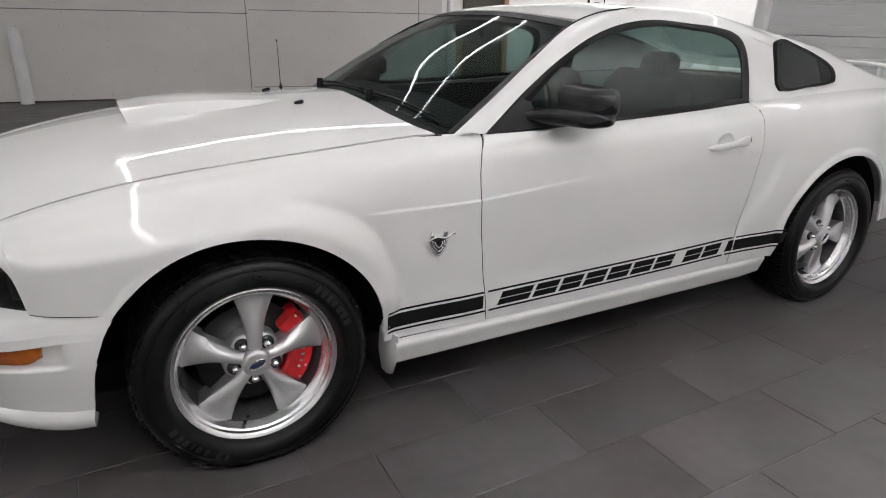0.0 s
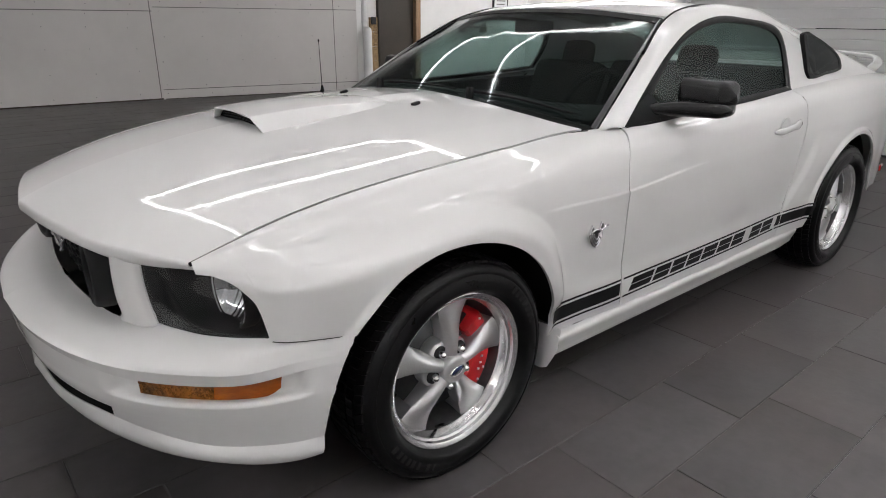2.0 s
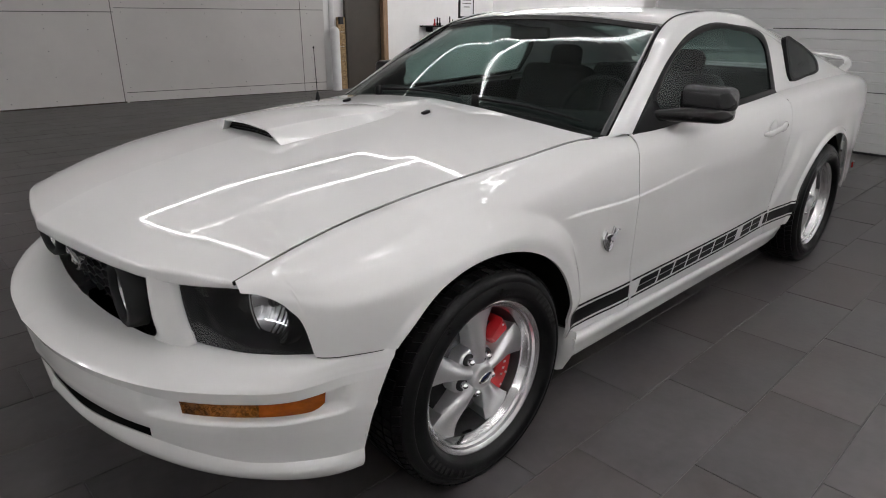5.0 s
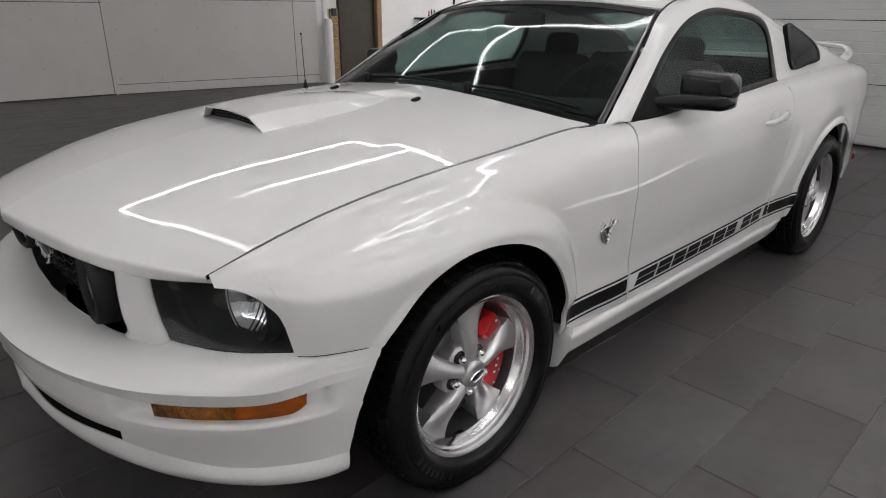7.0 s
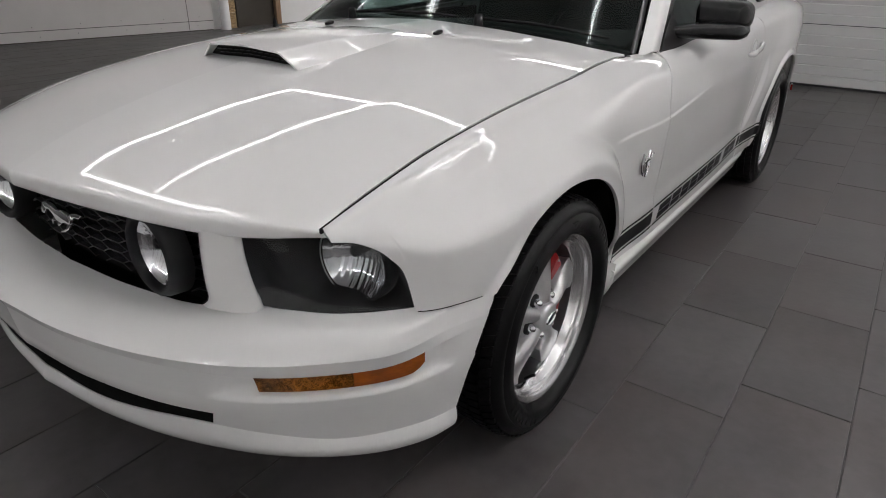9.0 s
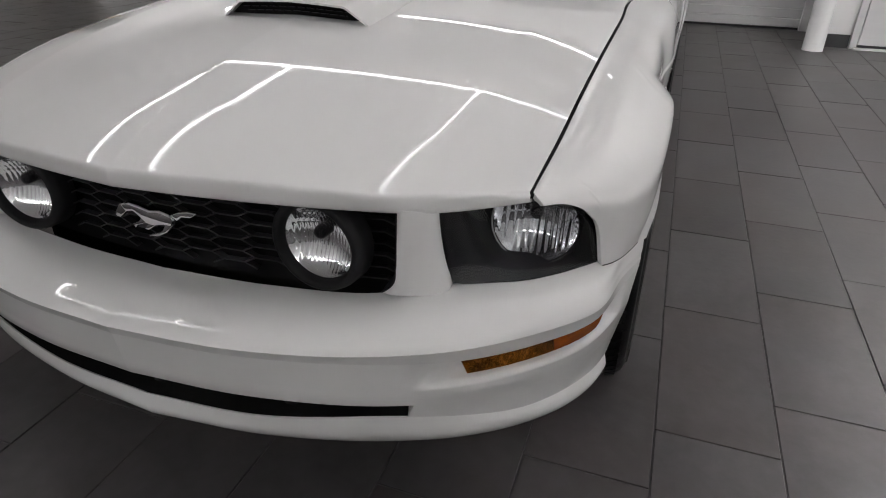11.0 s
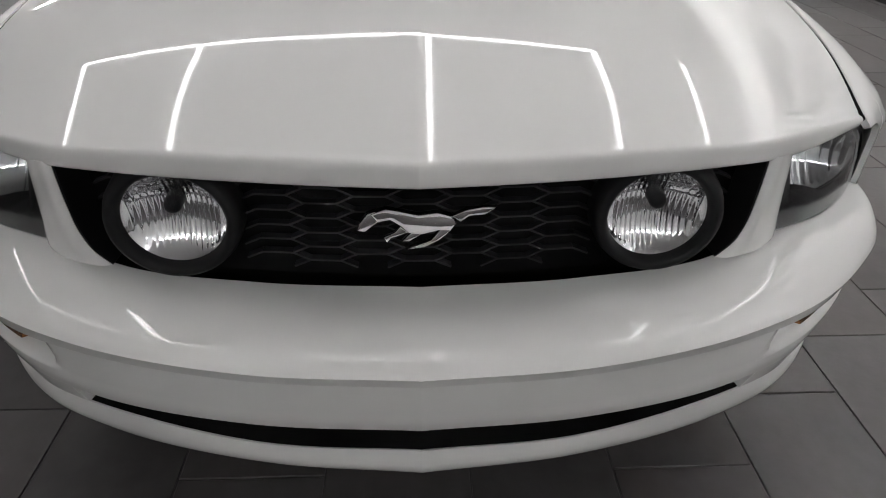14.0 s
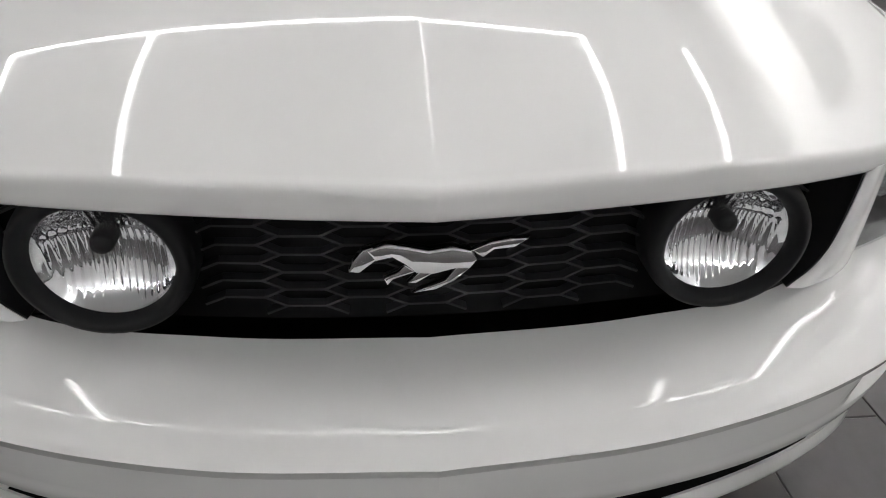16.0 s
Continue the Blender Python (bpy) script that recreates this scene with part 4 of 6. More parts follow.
fold_lines(cover, face_P.shape[1], (53, 55, 57), NB - 1, 36)
jaw, mouth = level("jaw"), level("mouth")
split = int(np.argmin(np.abs(jaw[:, 1] - 0.545)))
mid = 0.5 * jaw + 0.5 * mouth
side_P = loft([jaw[split:], mid[split:], mouth[split:]], 9)
both("corner_cover", left(side_P), PAINT, bumper, 0.008, "white bumper corner beside the intake")
end = side_P[0]
ret = np.stack([end, end + np.array([0.03, -0.012, 0]), end + np.array([0.07, -0.03, 0])])
both("intake_cheek", left(ret), PAINT, bumper, 0.004, "white end of the intake")
low_P = loft([mouth, level("lip"), level("keel"), level("belly")], 14)
fold_lines(sheet("lower_lip", mirrored(low_P), PAINT, bumper, 0.008, "white lower lip spoiler"), low_P.shape[1], (), NB - 1)
shelf_in = mouth[:split + 1] + np.array([0.10, 0, 0.004])
roof_in = jaw[:split + 1] + np.array([0.09, 0, -0.004])
sheet("intake_floor", mirrored(loft([mouth[:split + 1] + np.array([0.004, 0, -0.004]), shelf_in], 3)), UNDERSIDE, bumper, 0.004, "black intake floor")
sheet("intake_back", mirrored(loft([shelf_in, roof_in], 4)), UNDERSIDE, bumper, 0.006, "dark lower intake")
for y in (-0.30, 0.0, 0.30):
    i = int(np.argmin(np.abs(mouth[:, 1] - abs(y))))
    bm = box_bm((0.05, 0.026, 0.088), (mouth[i, 0] + 0.06, y, 0.345), 0.005)
    part("intake_post", bm, BLACK_TRIM, bumper, "black post inside the intake")

# turn signals in their pockets
inner_end, outer_end = 0.612, -0.506
sig = []
for zf in (0.0, 0.35, 0.7, 1.0):
    c0 = step_in * (0.84 - 0.70 * zf) + step_low * (0.16 + 0.70 * zf)
    c0 = line(c0, 600)
    c0 = c0[(c0[:, 1] > inner_end) & (c0[:, 0] < outer_end)]
    bow = 0.006 + 0.011 * zf
    sig.append(line(c0, 26) + np.array([-bow, bow * 0.7, 0]))
sig_P = loft(sig[::-1], 8)
# slanted inner end, rounded lower outer corner
uu = np.linspace(0, 1, 26)
slanted = sig_P.copy()
for v in range(8):
    low_v = 1 - v / 7
    at = uu + 0.045 * low_v * (1 - uu) ** 2
    for k in range(3):
        slanted[:, v, k] = np.interp(at, uu, sig_P[:, v, k])
rise = (np.clip((uu - 0.90) / 0.10, 0, 1) ** 2 * 0.35)[:, None, None] * np.linspace(1, 0, 8)[None, :, None]
sig_P = slanted + (slanted[:, -1:, :] - slanted) * rise
for sgn in (1, -1):
    P = left(sig_P) if sgn == 1 else (left(sig_P) * FLIP)[::-1]
    lens = sheet("turn_signal", P[:15] if sgn == 1 else P[11:], AMBER_DARK, car, 0.012, "amber turn signal lens with clear facets")
    sheet("side_marker", P[14:] if sgn == 1 else P[:12], AMBER, lens, 0.012, "orange side marker end")

# pillars between grille and headlamps
pil_in = line([(-0.762, 0.501, 0.752), (-0.764, 0.499, 0.69), (-0.761, 0.495, 0.63), (-0.755, 0.488, 0.598), (-0.754, 0.478, 0.584), (-0.757, 0.466, 0.575)], 22)
pil_out = line([(-0.724, 0.556, 0.746), (-0.724, 0.561, 0.69), (-0.719, 0.570, 0.63), (-0.713, 0.578, 0.595), (-0.711, 0.580, 0.580), (-0.714, 0.572, 0.570)], 22)
pil_mid = 0.5 * pil_in + 0.5 * pil_out + np.array([-0.010, 0, 0])
back_in = pil_in + np.array([0.07, -0.004, 0])
back_out = pil_out + np.array([0.05, 0.0, 0])
both("grille_surround", left(loft([back_in, pil_in + np.array([0.0005, -0.0005, 0])], 4)), GRILLE_BLACK, bumper, 0.003, "black surround of the grille")
pillar = np.concatenate([loft([pil_in, 0.8 * pil_in + 0.2 * pil_mid + np.array([-0.004, 0, 0]), pil_mid, 0.2 * pil_mid + 0.8 * pil_out + np.array([-0.003, 0, 0]), pil_out], 14), loft([pil_out, back_out], 4)[:, 1:]], 1)
both("grille_pillar", left(pillar), PAINT, bumper, 0.004, "white post between grille and headlamp")

# ---- grille ----
grille = tagged(new("grille"), "black honeycomb grille with round lamps and chrome emblem")
grille.parent = car


def grille_x(w):
    return -0.757 + 0.050 * (np.abs(w) / 0.48) ** 2


gy = np.linspace(-0.53, 0.53, 41)
rows = [np.stack([np.full(8, float(grille_x(y)) + 0.030), np.full(8, y), np.linspace(0.53, 0.775, 8)], 1) for y in gy]
sheet("backing", np.stack(rows), PITCH, grille, 0.006, "black backing behind the grille")
bm = bmesh.new()
PX, PZ = 0.072, 0.0125


def bar(p, q, wide=0.0030, deep=0.010):
    (y0, z0), (y1, z1) = p, q
    d = math.hypot(y1 - y0, z1 - z0)
    nx, nz = -(z1 - z0) / d * wide / 2, (y1 - y0) / d * wide / 2
    vs4 = []
    for (y, z) in ((y0 + nx, z0 + nz), (y1 + nx, z1 + nz), (y1 - nx, z1 - nz), (y0 - nx, z0 - nz)):
        xx = float(grille_x(y))
        vs4.append((bm.verts.new((xx - 0.004, y, z)), bm.verts.new((xx + deep, y, z))))
    bm.faces.new([v[0] for v in vs4])
    for k in range(4):
        bm.faces.new((vs4[k][0], vs4[(k + 1) % 4][0], vs4[(k + 1) % 4][1], vs4[k][1]))


for i in range(-6, 7):
    for j in range(-1, 8):
        cy = i * PX
        cz = 0.590 + j * 2 * PZ + (PZ if i % 2 else 0)
        hy = 0.023
        if cz > 0.765 or abs(cy) > 0.47 or abs(abs(cy) - 0.35) < 0.075:
            continue
        hexa = [(cy - hy, cz + PZ), (cy + hy, cz + PZ), (cy + PX - hy, cz), (cy + hy, cz - PZ), (cy - hy, cz - PZ), (cy - PX + hy, cz)]
        for k in (0, 1, 5):
            bar(hexa[k], hexa[(k + 1) % 6])
tagged(part("honeycomb", bm, MESH_BLACK, grille, "black honeycomb mesh", False), kind="stuff")


def round_lamp(parent, name, at, radius, yaw, depth=0.035, hood=0.02, rim=0.019, label="", pitch=0.0, flutes=27, relief=0.0032):
    """A round lamp that looks along -x: ring, fluted reflector, bulb cap and clear lens."""
    m = Matrix.Translation(at) @ Euler((0, radians(pitch), radians(yaw))).to_matrix().to_4x4()
    lamp = tagged(new(name), label)
    lamp.parent = parent
    lamp.matrix_basis = m
    R, r = radius, radius + rim
    bmr = lathe_bm([(R - 0.002, 0.02), (R, -0.002), (R + 0.003, -hood), (R + rim * 0.5, -hood - 0.006), (r, -hood), (r + 0.004, 0.0), (r + 0.006, 0.03)], 56, "x")
    part("ring", bmr, GRILLE_BLACK, lamp, "black lamp ring")
    bm2 = bmesh.new()
    n, k = 36, 132
    vg = []
    for i in range(n + 1):
        rr = R * i / n
        row = []
        for t in range(k):
            an = 2 * math.pi * t / k
            y, z = rr * math.cos(an), rr * math.sin(an)
            bowl = depth * (1 - (rr / R) ** 2)
            fl = relief * (0.5 + 0.5 * math.cos(y / R * flutes * 2.0 + 0.6 * math.sin(3 * z / R)))
            fl *= 1.0 if z < 0.35 * R else 0.6 + 0.6 * math.cos(z / R * 26) * 0.5
            fl *= float(1 - step(0.82, 0.97, rr / R))
            row.append(bm2.verts.new((bowl + fl, y, z)))
        vg.append(row)
    for i in range(n):
        for t in range(k):
            bm2.faces.new((vg[i][t], vg[i][(t + 1) % k], vg[i + 1][(t + 1) % k], vg[i + 1][t]))
    bmesh.ops.remove_doubles(bm2, verts=bm2.verts, dist=1e-5)
    part("reflector", bm2, REFLECTOR, lamp, "fluted silver reflector")
    cap = lathe_bm([(0.0, -0.004), (0.010, -0.002), (0.013, 0.004), (0.013, depth)], 20, "x")
    bmesh.ops.translate(cap, vec=(0.004, 0, 0.25 * R), verts=cap.verts)
    part("bulb_cap", cap, HOUSING, lamp, "dark bulb shield")
    lens = lathe_bm([(0.0, -0.012), (R * 0.4, -0.0105), (R * 0.75, -0.007), (R - 0.001, -0.001)], 48, "x")
    part("lens", lens, CLEAR, lamp, "clear glass lens").visible_shadow = False
    return lamp


for sgn in (-1, 1):
    round_lamp(grille, "grille_lamp", (-0.772, sgn * 0.350, 0.664), 0.072, 4 * sgn, hood=0.014, rim=0.019, label="round lamp with black ring in the grille")

# emblem: plain stretched chrome shapes
body = [(-0.078, 0.022), (-0.056, 0.030), (-0.034, 0.026), (-0.010, 0.020), (0.016, 0.024), (0.036, 0.018), (0.044, 0.006), (0.036, -0.006), (0.018, -0.006), (-0.004, -0.012), (-0.024, -0.010), (-0.036, 0.002), (-0.050, 0.012), (-0.068, 0.008)]
head_end = [(-0.070, 0.026), (-0.060, 0.014), (-0.086, -0.008), (-0.098, -0.006), (-0.094, 0.006), (-0.082, 0.022)]
tail_end = [(0.036, 0.016), (0.050, 0.006), (0.062, 0.016), (0.084, 0.018), (0.101, 0.030), (0.080, 0.030), (0.058, 0.026)]
feet = [[(-0.036, 0.000), (-0.024, -0.010), (-0.050, -0.020), (-0.056, -0.028), (-0.060, -0.018), (-0.044, -0.010)],
        [(-0.020, -0.010), (-0.004, -0.012), (-0.024, -0.026), (-0.034, -0.025), (-0.028, -0.019)],
        [(0.022, -0.004), (0.038, -0.006), (0.020, -0.024), (-0.002, -0.036), (-0.030, -0.040), (-0.014, -0.033), (0.008, -0.024)]]
bm = join([prism_bm(body, 0.012, 0.004), prism_bm(head_end, 0.010, 0.003), prism_bm(tail_end, 0.008, 0.0025)] + [prism_bm(f, 0.008, 0.002) for f in feet])
em = part("emblem", bm, CHROME, grille, "stretched chrome emblem")
sharpen(em, 30)
em.matrix_basis = Matrix.Translation((-0.788, -0.009, 0.661)) @ Euler((0, 0, radians(-90))).to_matrix().to_4x4()

# ---- headlamps ----
hl_in = line([(-0.716, 0.558, 0.740), (-0.716, 0.563, 0.69), (-0.711, 0.572, 0.63), (-0.703, 0.582, 0.583)], 14)
hl_out = line([(-0.640, 0.706, 0.741), (-0.597, 0.747, 0.731), (-0.563, 0.787, 0.700), (-0.540, 0.815, 0.652), (-0.529, 0.828, 0.584)], 14)
hl_m1 = line([(-0.690, 0.612, 0.741), (-0.690, 0.628, 0.70), (-0.678, 0.655, 0.64), (-0.655, 0.684, 0.584)], 14)
hl_m2 = line([(-0.662, 0.664, 0.741), (-0.645, 0.690, 0.715), (-0.622, 0.730, 0.66), (-0.597, 0.757, 0.584)], 14)
hl_out = hl_out + np.array([0.006, -0.005, -0.001])
lens_P = loft([hl_in, hl_m1, hl_m2, hl_out], 22) + np.array([0.003, 0, 0])
for sgn in (1, -1):
    head = tagged(new("headlamp"), "dark headlamp under a clear cover")
    head.parent = car
    P = left(lens_P) if sgn == 1 else (left(lens_P) * FLIP)[::-1]
    sheet("cover", P, LAMP_COVER, head, 0.003, "clear headlamp cover").visible_shadow = False
    nrm = normals(P)
    if ((P - HEART) * nrm).sum(2).mean() < 0:
        nrm = -nrm
    iu, iv = np.meshgrid(np.linspace(0, 1, P.shape[0]), np.linspace(0, 1, P.shape[1]), indexing="ij")
    bowl = step(0, 0.10, iu) * step(0, 0.10, 1 - iu) * step(0, 0.07, iv) * step(0, 0.07, 1 - iv)
    sheet("housing", P - nrm * (0.004 + (0.030 + 0.125 * step(0.22, 0.50, iv)) * bowl)[:, :, None], HOUSING, head, 0.004, "black headlamp housing")
    main = round_lamp(head, "main_lamp", (-0.560, -sgn * 0.700, 0.664), 0.082, 4 * sgn, depth=0.050, hood=0.001, rim=0.003, label="round main lamp", flutes=19, relief=0.0020)
    arc = [math.radians(d) for d in range(95, 292, 6)]
    part("bezel", tube_bm([(-0.004, -sgn * 0.084 * math.cos(a), 0.084 * math.sin(a)) for a in arc], 0.0022, 8, 0.6), ALLOY, main, "thin silver bezel")

# ---- greenhouse ----
RAIL = [(0.691, 0.780, 0.936), (0.874, 0.729, 1.043), (1.063, 0.680, 1.163), (1.300, 0.606, 1.286), (1.414, 0.584, 1.318), (1.55, 0.574, 1.338),
        (1.8, 0.571, 1.343), (2.1, 0.572, 1.321), (2.4, 0.578, 1.272), (2.7, 0.592, 1.216), (2.95, 0.610, 1.160), (3.15, 0.640, 1.080), (3.30, 0.68, 1.012)]
WIN = [(0.795, 0.815, 0.938), (0.98, 0.770, 1.068), (1.17, 0.722, 1.175), (1.34, 0.692, 1.250), (1.46, 0.680, 1.282), (1.61, 0.673, 1.300), (1.82, 0.678, 1.290),
       (2.00, 0.686, 1.274), (2.075, 0.692, 1.258), (2.118, 0.703, 1.232), (2.139, 0.722, 1.180), (2.138, 0.746, 1.115), (2.098, 0.803, 0.987)]
PANE = [(0.935, 0.800, 0.972), (1.03, 0.768, 1.052), (1.17, 0.732, 1.150), (1.34, 0.703, 1.228), (1.48, 0.692, 1.260), (1.63, 0.686, 1.276), (1.84, 0.690, 1.264),
        (1.98, 0.698, 1.247), (2.050, 0.705, 1.228), (2.086, 0.717, 1.200), (2.098, 0.734, 1.150), (2.094, 0.752, 1.100), (2.062, 0.795, 1.000)]
pane_c = line(PANE, 60)
rail_c = line(RAIL, 200)
i21 = int(np.argmin(np.abs(rail_c[:, 0] - 1.96)))
win_c = line(WIN, 200)
k12 = int(np.argmin(np.abs(win_c[:, 0] - 1.95) + np.abs(win_c[:, 2] - 1.280)))
rail_a = line(rail_c[:i21 + 1], 60)
win_a = line(win_c[:k12 + 1], 60)
bulge = 0.5 * rail_a + 0.5 * win_a + np.stack([np.zeros(60), 0.012 + 0.01 * step(0.3, 0.8, np.linspace(0, 1, 60)), 0.008 + 0.012 * step(0.3, 0.8, np.linspace(0, 1, 60))], 1)
rail_P = loft([rail_a + np.array([0, 0.004, -0.001]), bulge, win_a], 10)
win_w = line(WIN, 60)
both("window_surround", left(loft([win_w + np.array([0, 0.001, 0]), 0.5 * win_w + 0.5 * pane_c + np.array([0, 0.005, 0.001]), pane_c], 5)), BLACK_TRIM, car, 0.010, "black window surround")
bot = line([(0.795, 0.817, 0.940), (1.2, 0.818, 0.949), (1.7, 0.815, 0.967), (2.100, 0.805, 0.988)], 40)
bot_in = line([(0.93, 0.803, 0.968), (1.2, 0.806, 0.967), (1.7, 0.802, 0.985), (2.062, 0.797, 1.002)], 40)
both("belt_seal", left(loft([bot + np.array([0, 0.004, -0.004]), 0.5 * bot + 0.5 * bot_in + np.array([0, 0.006, 0]), bot_in], 5)), BLACK_TRIM, car, 0.008, "black belt seal")
top_g = line(pane_c, 40)
pane_P = loft([line([(0.93, 0.800, 0.962), (1.2, 0.803, 0.962), (1.7, 0.799, 0.98), (2.068, 0.794, 0.996)], 40) - np.array([0, 0.004, 0.004]),
               0.5 * top_g + 0.5 * line([(0.93, 0.800, 0.962), (1.2, 0.803, 0.962), (1.7, 0.799, 0.98), (2.068, 0.794, 0.996)], 40) + np.array([0, -0.003, 0]), top_g - np.array([0, 0.004, 0])], 14)
for ob in both("side_window", left(pane_P), SIDE_GLASS, car, 0.003, "green-tinted door window"):
    ob.visible_shadow = False
# pillar behind the door window, with the small fixed pane
rear_top = line(rail_c[i21:], 60)
xs = np.linspace(2.100, 3.30, 60)
rear_bot = np.stack([xs, w_top(xs) + 0.001, z_top(xs) + 0.001], 1)
wedge = line(np.vstack([win_c[k12:], [rear_bot[0]]]), 30)
sail_t = np.linspace(0, 1, 60)
rows = []
for i, t in enumerate(sail_t):
    a0, b0 = rear_top[i], rear_bot[i]
    m0 = 0.5 * a0 + 0.5 * b0 + np.array([0, 0.020, 0.014])
    rows.append(loft([a0[None], m0[None], b0[None]], 22)[0])
sail = np.stack(rows)
blend = (1 - step(-0.10, 0.50, sail_t) / 1.0)[:, None, None]
blend = blend / blend[0]
start = np.concatenate([rail_P[-1][:-1], line(wedge, 13)])
sail = sail + blend * (start - sail[0])[None]


def roof_side(sgn):
    """Windscreen pillar, roof rail and rear pillar as one panel, with the seam closed."""
    bm = bmesh.new()
    for P in (rail_P, sail):
        P = left(P) * (1 if sgn > 0 else FLIP)
        n = normals(P)
        if ((P - HEART) * n).sum(2).mean() < 0:
            n = -n
        for Q in (P, P - n * 0.008):
            vg = [[bm.verts.new(p) for p in row] for row in Q]
            for r0, r1 in zip(vg, vg[1:]):
                for k in range(len(r0) - 1):
                    bm.faces.new((r0[k], r1[k], r1[k + 1], r0[k + 1]))
    bmesh.ops.remove_doubles(bm, verts=bm.verts, dist=0.0004)
    return part("side_rail", bm, PAINT, car, "white roof rail with front and rear pillars")


roof_side(1)
roof_side(-1)
QW = [(2.350, 0.710, 1.230), (2.328, 0.714, 1.224), (2.322, 0.720, 1.205), (2.300, 0.760, 1.10), (2.290, 0.782, 1.042), (2.300, 0.790, 1.024), (2.335, 0.792, 1.020), (2.50, 0.790, 1.031),
      (2.660, 0.786, 1.043), (2.695, 0.782, 1.050), (2.706, 0.774, 1.072), (2.700, 0.764, 1.100), (2.680, 0.757, 1.118), (2.577, 0.738, 1.167), (2.420, 0.716, 1.218), (2.385, 0.711, 1.229), (2.350, 0.710, 1.230)]
qc = line(QW, 72)
hub_q = qc[:-1].mean(0)
q_in = hub_q + (qc - hub_q) * 0.86
off = np.array([0, 0.010, 0.005])
both("quarter_surround", left(loft([qc + off, q_in + off], 5)), BLACK_TRIM, car, 0.022, "black quarter window surround")
for sgn in (-1, 1):
    bm = bmesh.new()
    rim_q = q_in[:-1] + off
    f = bm.faces.new([bm.verts.new((x, sgn * (w - 0.001), z)) for x, w, z in rim_q])
    r = bmesh.ops.extrude_face_region(bm, geom=[f])
    bmesh.ops.translate(bm, vec=(0, -sgn * 0.02, 0), verts=[v for v in r["geom"] if isinstance(v, bmesh.types.BMVert)])
    part("quarter_pane", bm, DARK_GLASS, car, "dark quarter window", False)

# roof, windscreen, rear window, boot lid
roof_mid = fn((1.2, 1.322), (1.3, 1.342), (1.45, 1.360), (1.65, 1.372), (1.9, 1.370), (2.15, 1.345), (2.4, 1.302), (2.7, 1.228), (3.0, 1.130), (3.2, 1.055), (3.32, 1.015))
rail_w = fn(*[(p[0], p[1]) for p in RAIL])
rail_z = fn(*[(p[0], p[2]) for p in RAIL])


def roof_grid(x0, x1, n, arc0=0.0, arc1=0.0, nv=33, inset=0.006, drop=0.0):
    rows = []
    for v in np.linspace(-1, 1, nv):
        xa = x0 + arc0 * (1 - v * v)
        xb = x1 + arc1 * (1 - v * v)
        x = np.linspace(xa, xb, n)
        w = rail_w(x) - inset
        z = rail_z(x) + (roof_mid(x) - rail_z(x)) * (1 - abs(v) ** 2.4) - drop
        rows.append(np.stack([x, -v * w, z], 1))
    return np.stack(rows)


roof = sheet("roof", roof_grid(1.322, 2.33, 26, -0.085, 0.06), PAINT, car, 0.012, "white roof panel")
sheet("headliner", roof_grid(1.36, 2.30, 14, -0.06, 0.05, 17, 0.03, 0.03), HEADLINER, roof, 0.006, "grey headliner")
for sd in (-1, 1):
    part("drip_seam", tube_bm(line([(x, sd * (w + 0.001), z - 0.001) for x, w, z in RAIL[2:8]], 40), 0.0045, 6), BLACK_TRIM, roof, "black drip seam")
sheet("rear_window", roof_grid(2.345, 3.16, 20, 0.06, 0.05, 25, 0.035, 0.004), WINDSCREEN, car, 0.004, "raked rear window").visible_shadow = False
frame_r = roof_grid(2.335, 3.20, 20, 0.06, 0.05, 41, 0.004, 0.002)
for a0, b0 in ((0, 3), (38, 41)):
    sheet("rear_window_edge", frame_r[a0:b0], PAINT, car, 0.006, "white frame of the rear window")

WS_BASE = [(0.640, 0.0, 0.990), (0.640, 0.30, 0.984), (0.648, 0.55, 0.968), (0.690, 0.765, 0.938)]
WS_TOP = [(1.232, 0.0, 1.326), (1.248, 0.30, 1.318), (1.296, 0.592, 1.288)]
base_c, top_c = line(WS_BASE, 24), line(WS_TOP, 24)
rows = []
for i in range(24):
    f = i / 23
    b0, t0 = base_c[i], top_c[i]
    mid0 = 0.5 * b0 + 0.5 * t0 + np.array([-0.018, 0, 0.026]) * (1 - 0.85 * f ** 2) + np.array([0.0, 0.004, 0.0]) * f
    rows.append(loft([b0[None], mid0[None], t0[None]], 18)[0])
ws_half = np.stack(rows)
ws_full = np.concatenate([left(ws_half)[::-1], left(ws_half)[1:] * FLIP])
sheet("windscreen", ws_full, WINDSCREEN, car, 0.004, "raked clear windscreen").visible_shadow = False
nws = normals(ws_full)
if nws[:, :, 2].mean() < 0:
    nws = -nws
trim = ws_full + nws * 0.0012
sheet("windscreen_band", trim[:, -2:], BLACK_TRIM, car, 0.005, "black upper windscreen band")
for k, m in ((0, 1), (-1, -2)):
    e0, e1 = trim[k], trim[m]
    strip = np.stack([e0 + (e0 - e1) * 0.30 - nws[k] * 0.006, e0 + (e0 - e1) * 0.05, e0 + (e1 - e0) * 0.28])
    sheet("windscreen_edge", strip, GLOSS_BLACK, car, 0.004, "black windscreen edge seal")
cowl_f = np.stack([rear_x(np.abs(base_c[:, 1])) + 0.004, base_c[:, 1], bonnet_z(rear_x(np.abs(base_c[:, 1])), base_c[:, 1]) - 0.014], 1)
cowl_P = loft([cowl_f, 0.5 * cowl_f + 0.5 * base_c - np.array([0, 0, 0.012]), base_c + np.array([0.012, 0, 0.004])], 6)
sheet("cowl", mirrored(cowl_P), BLACK_TRIM, car, 0.006, "black plastic cowl")
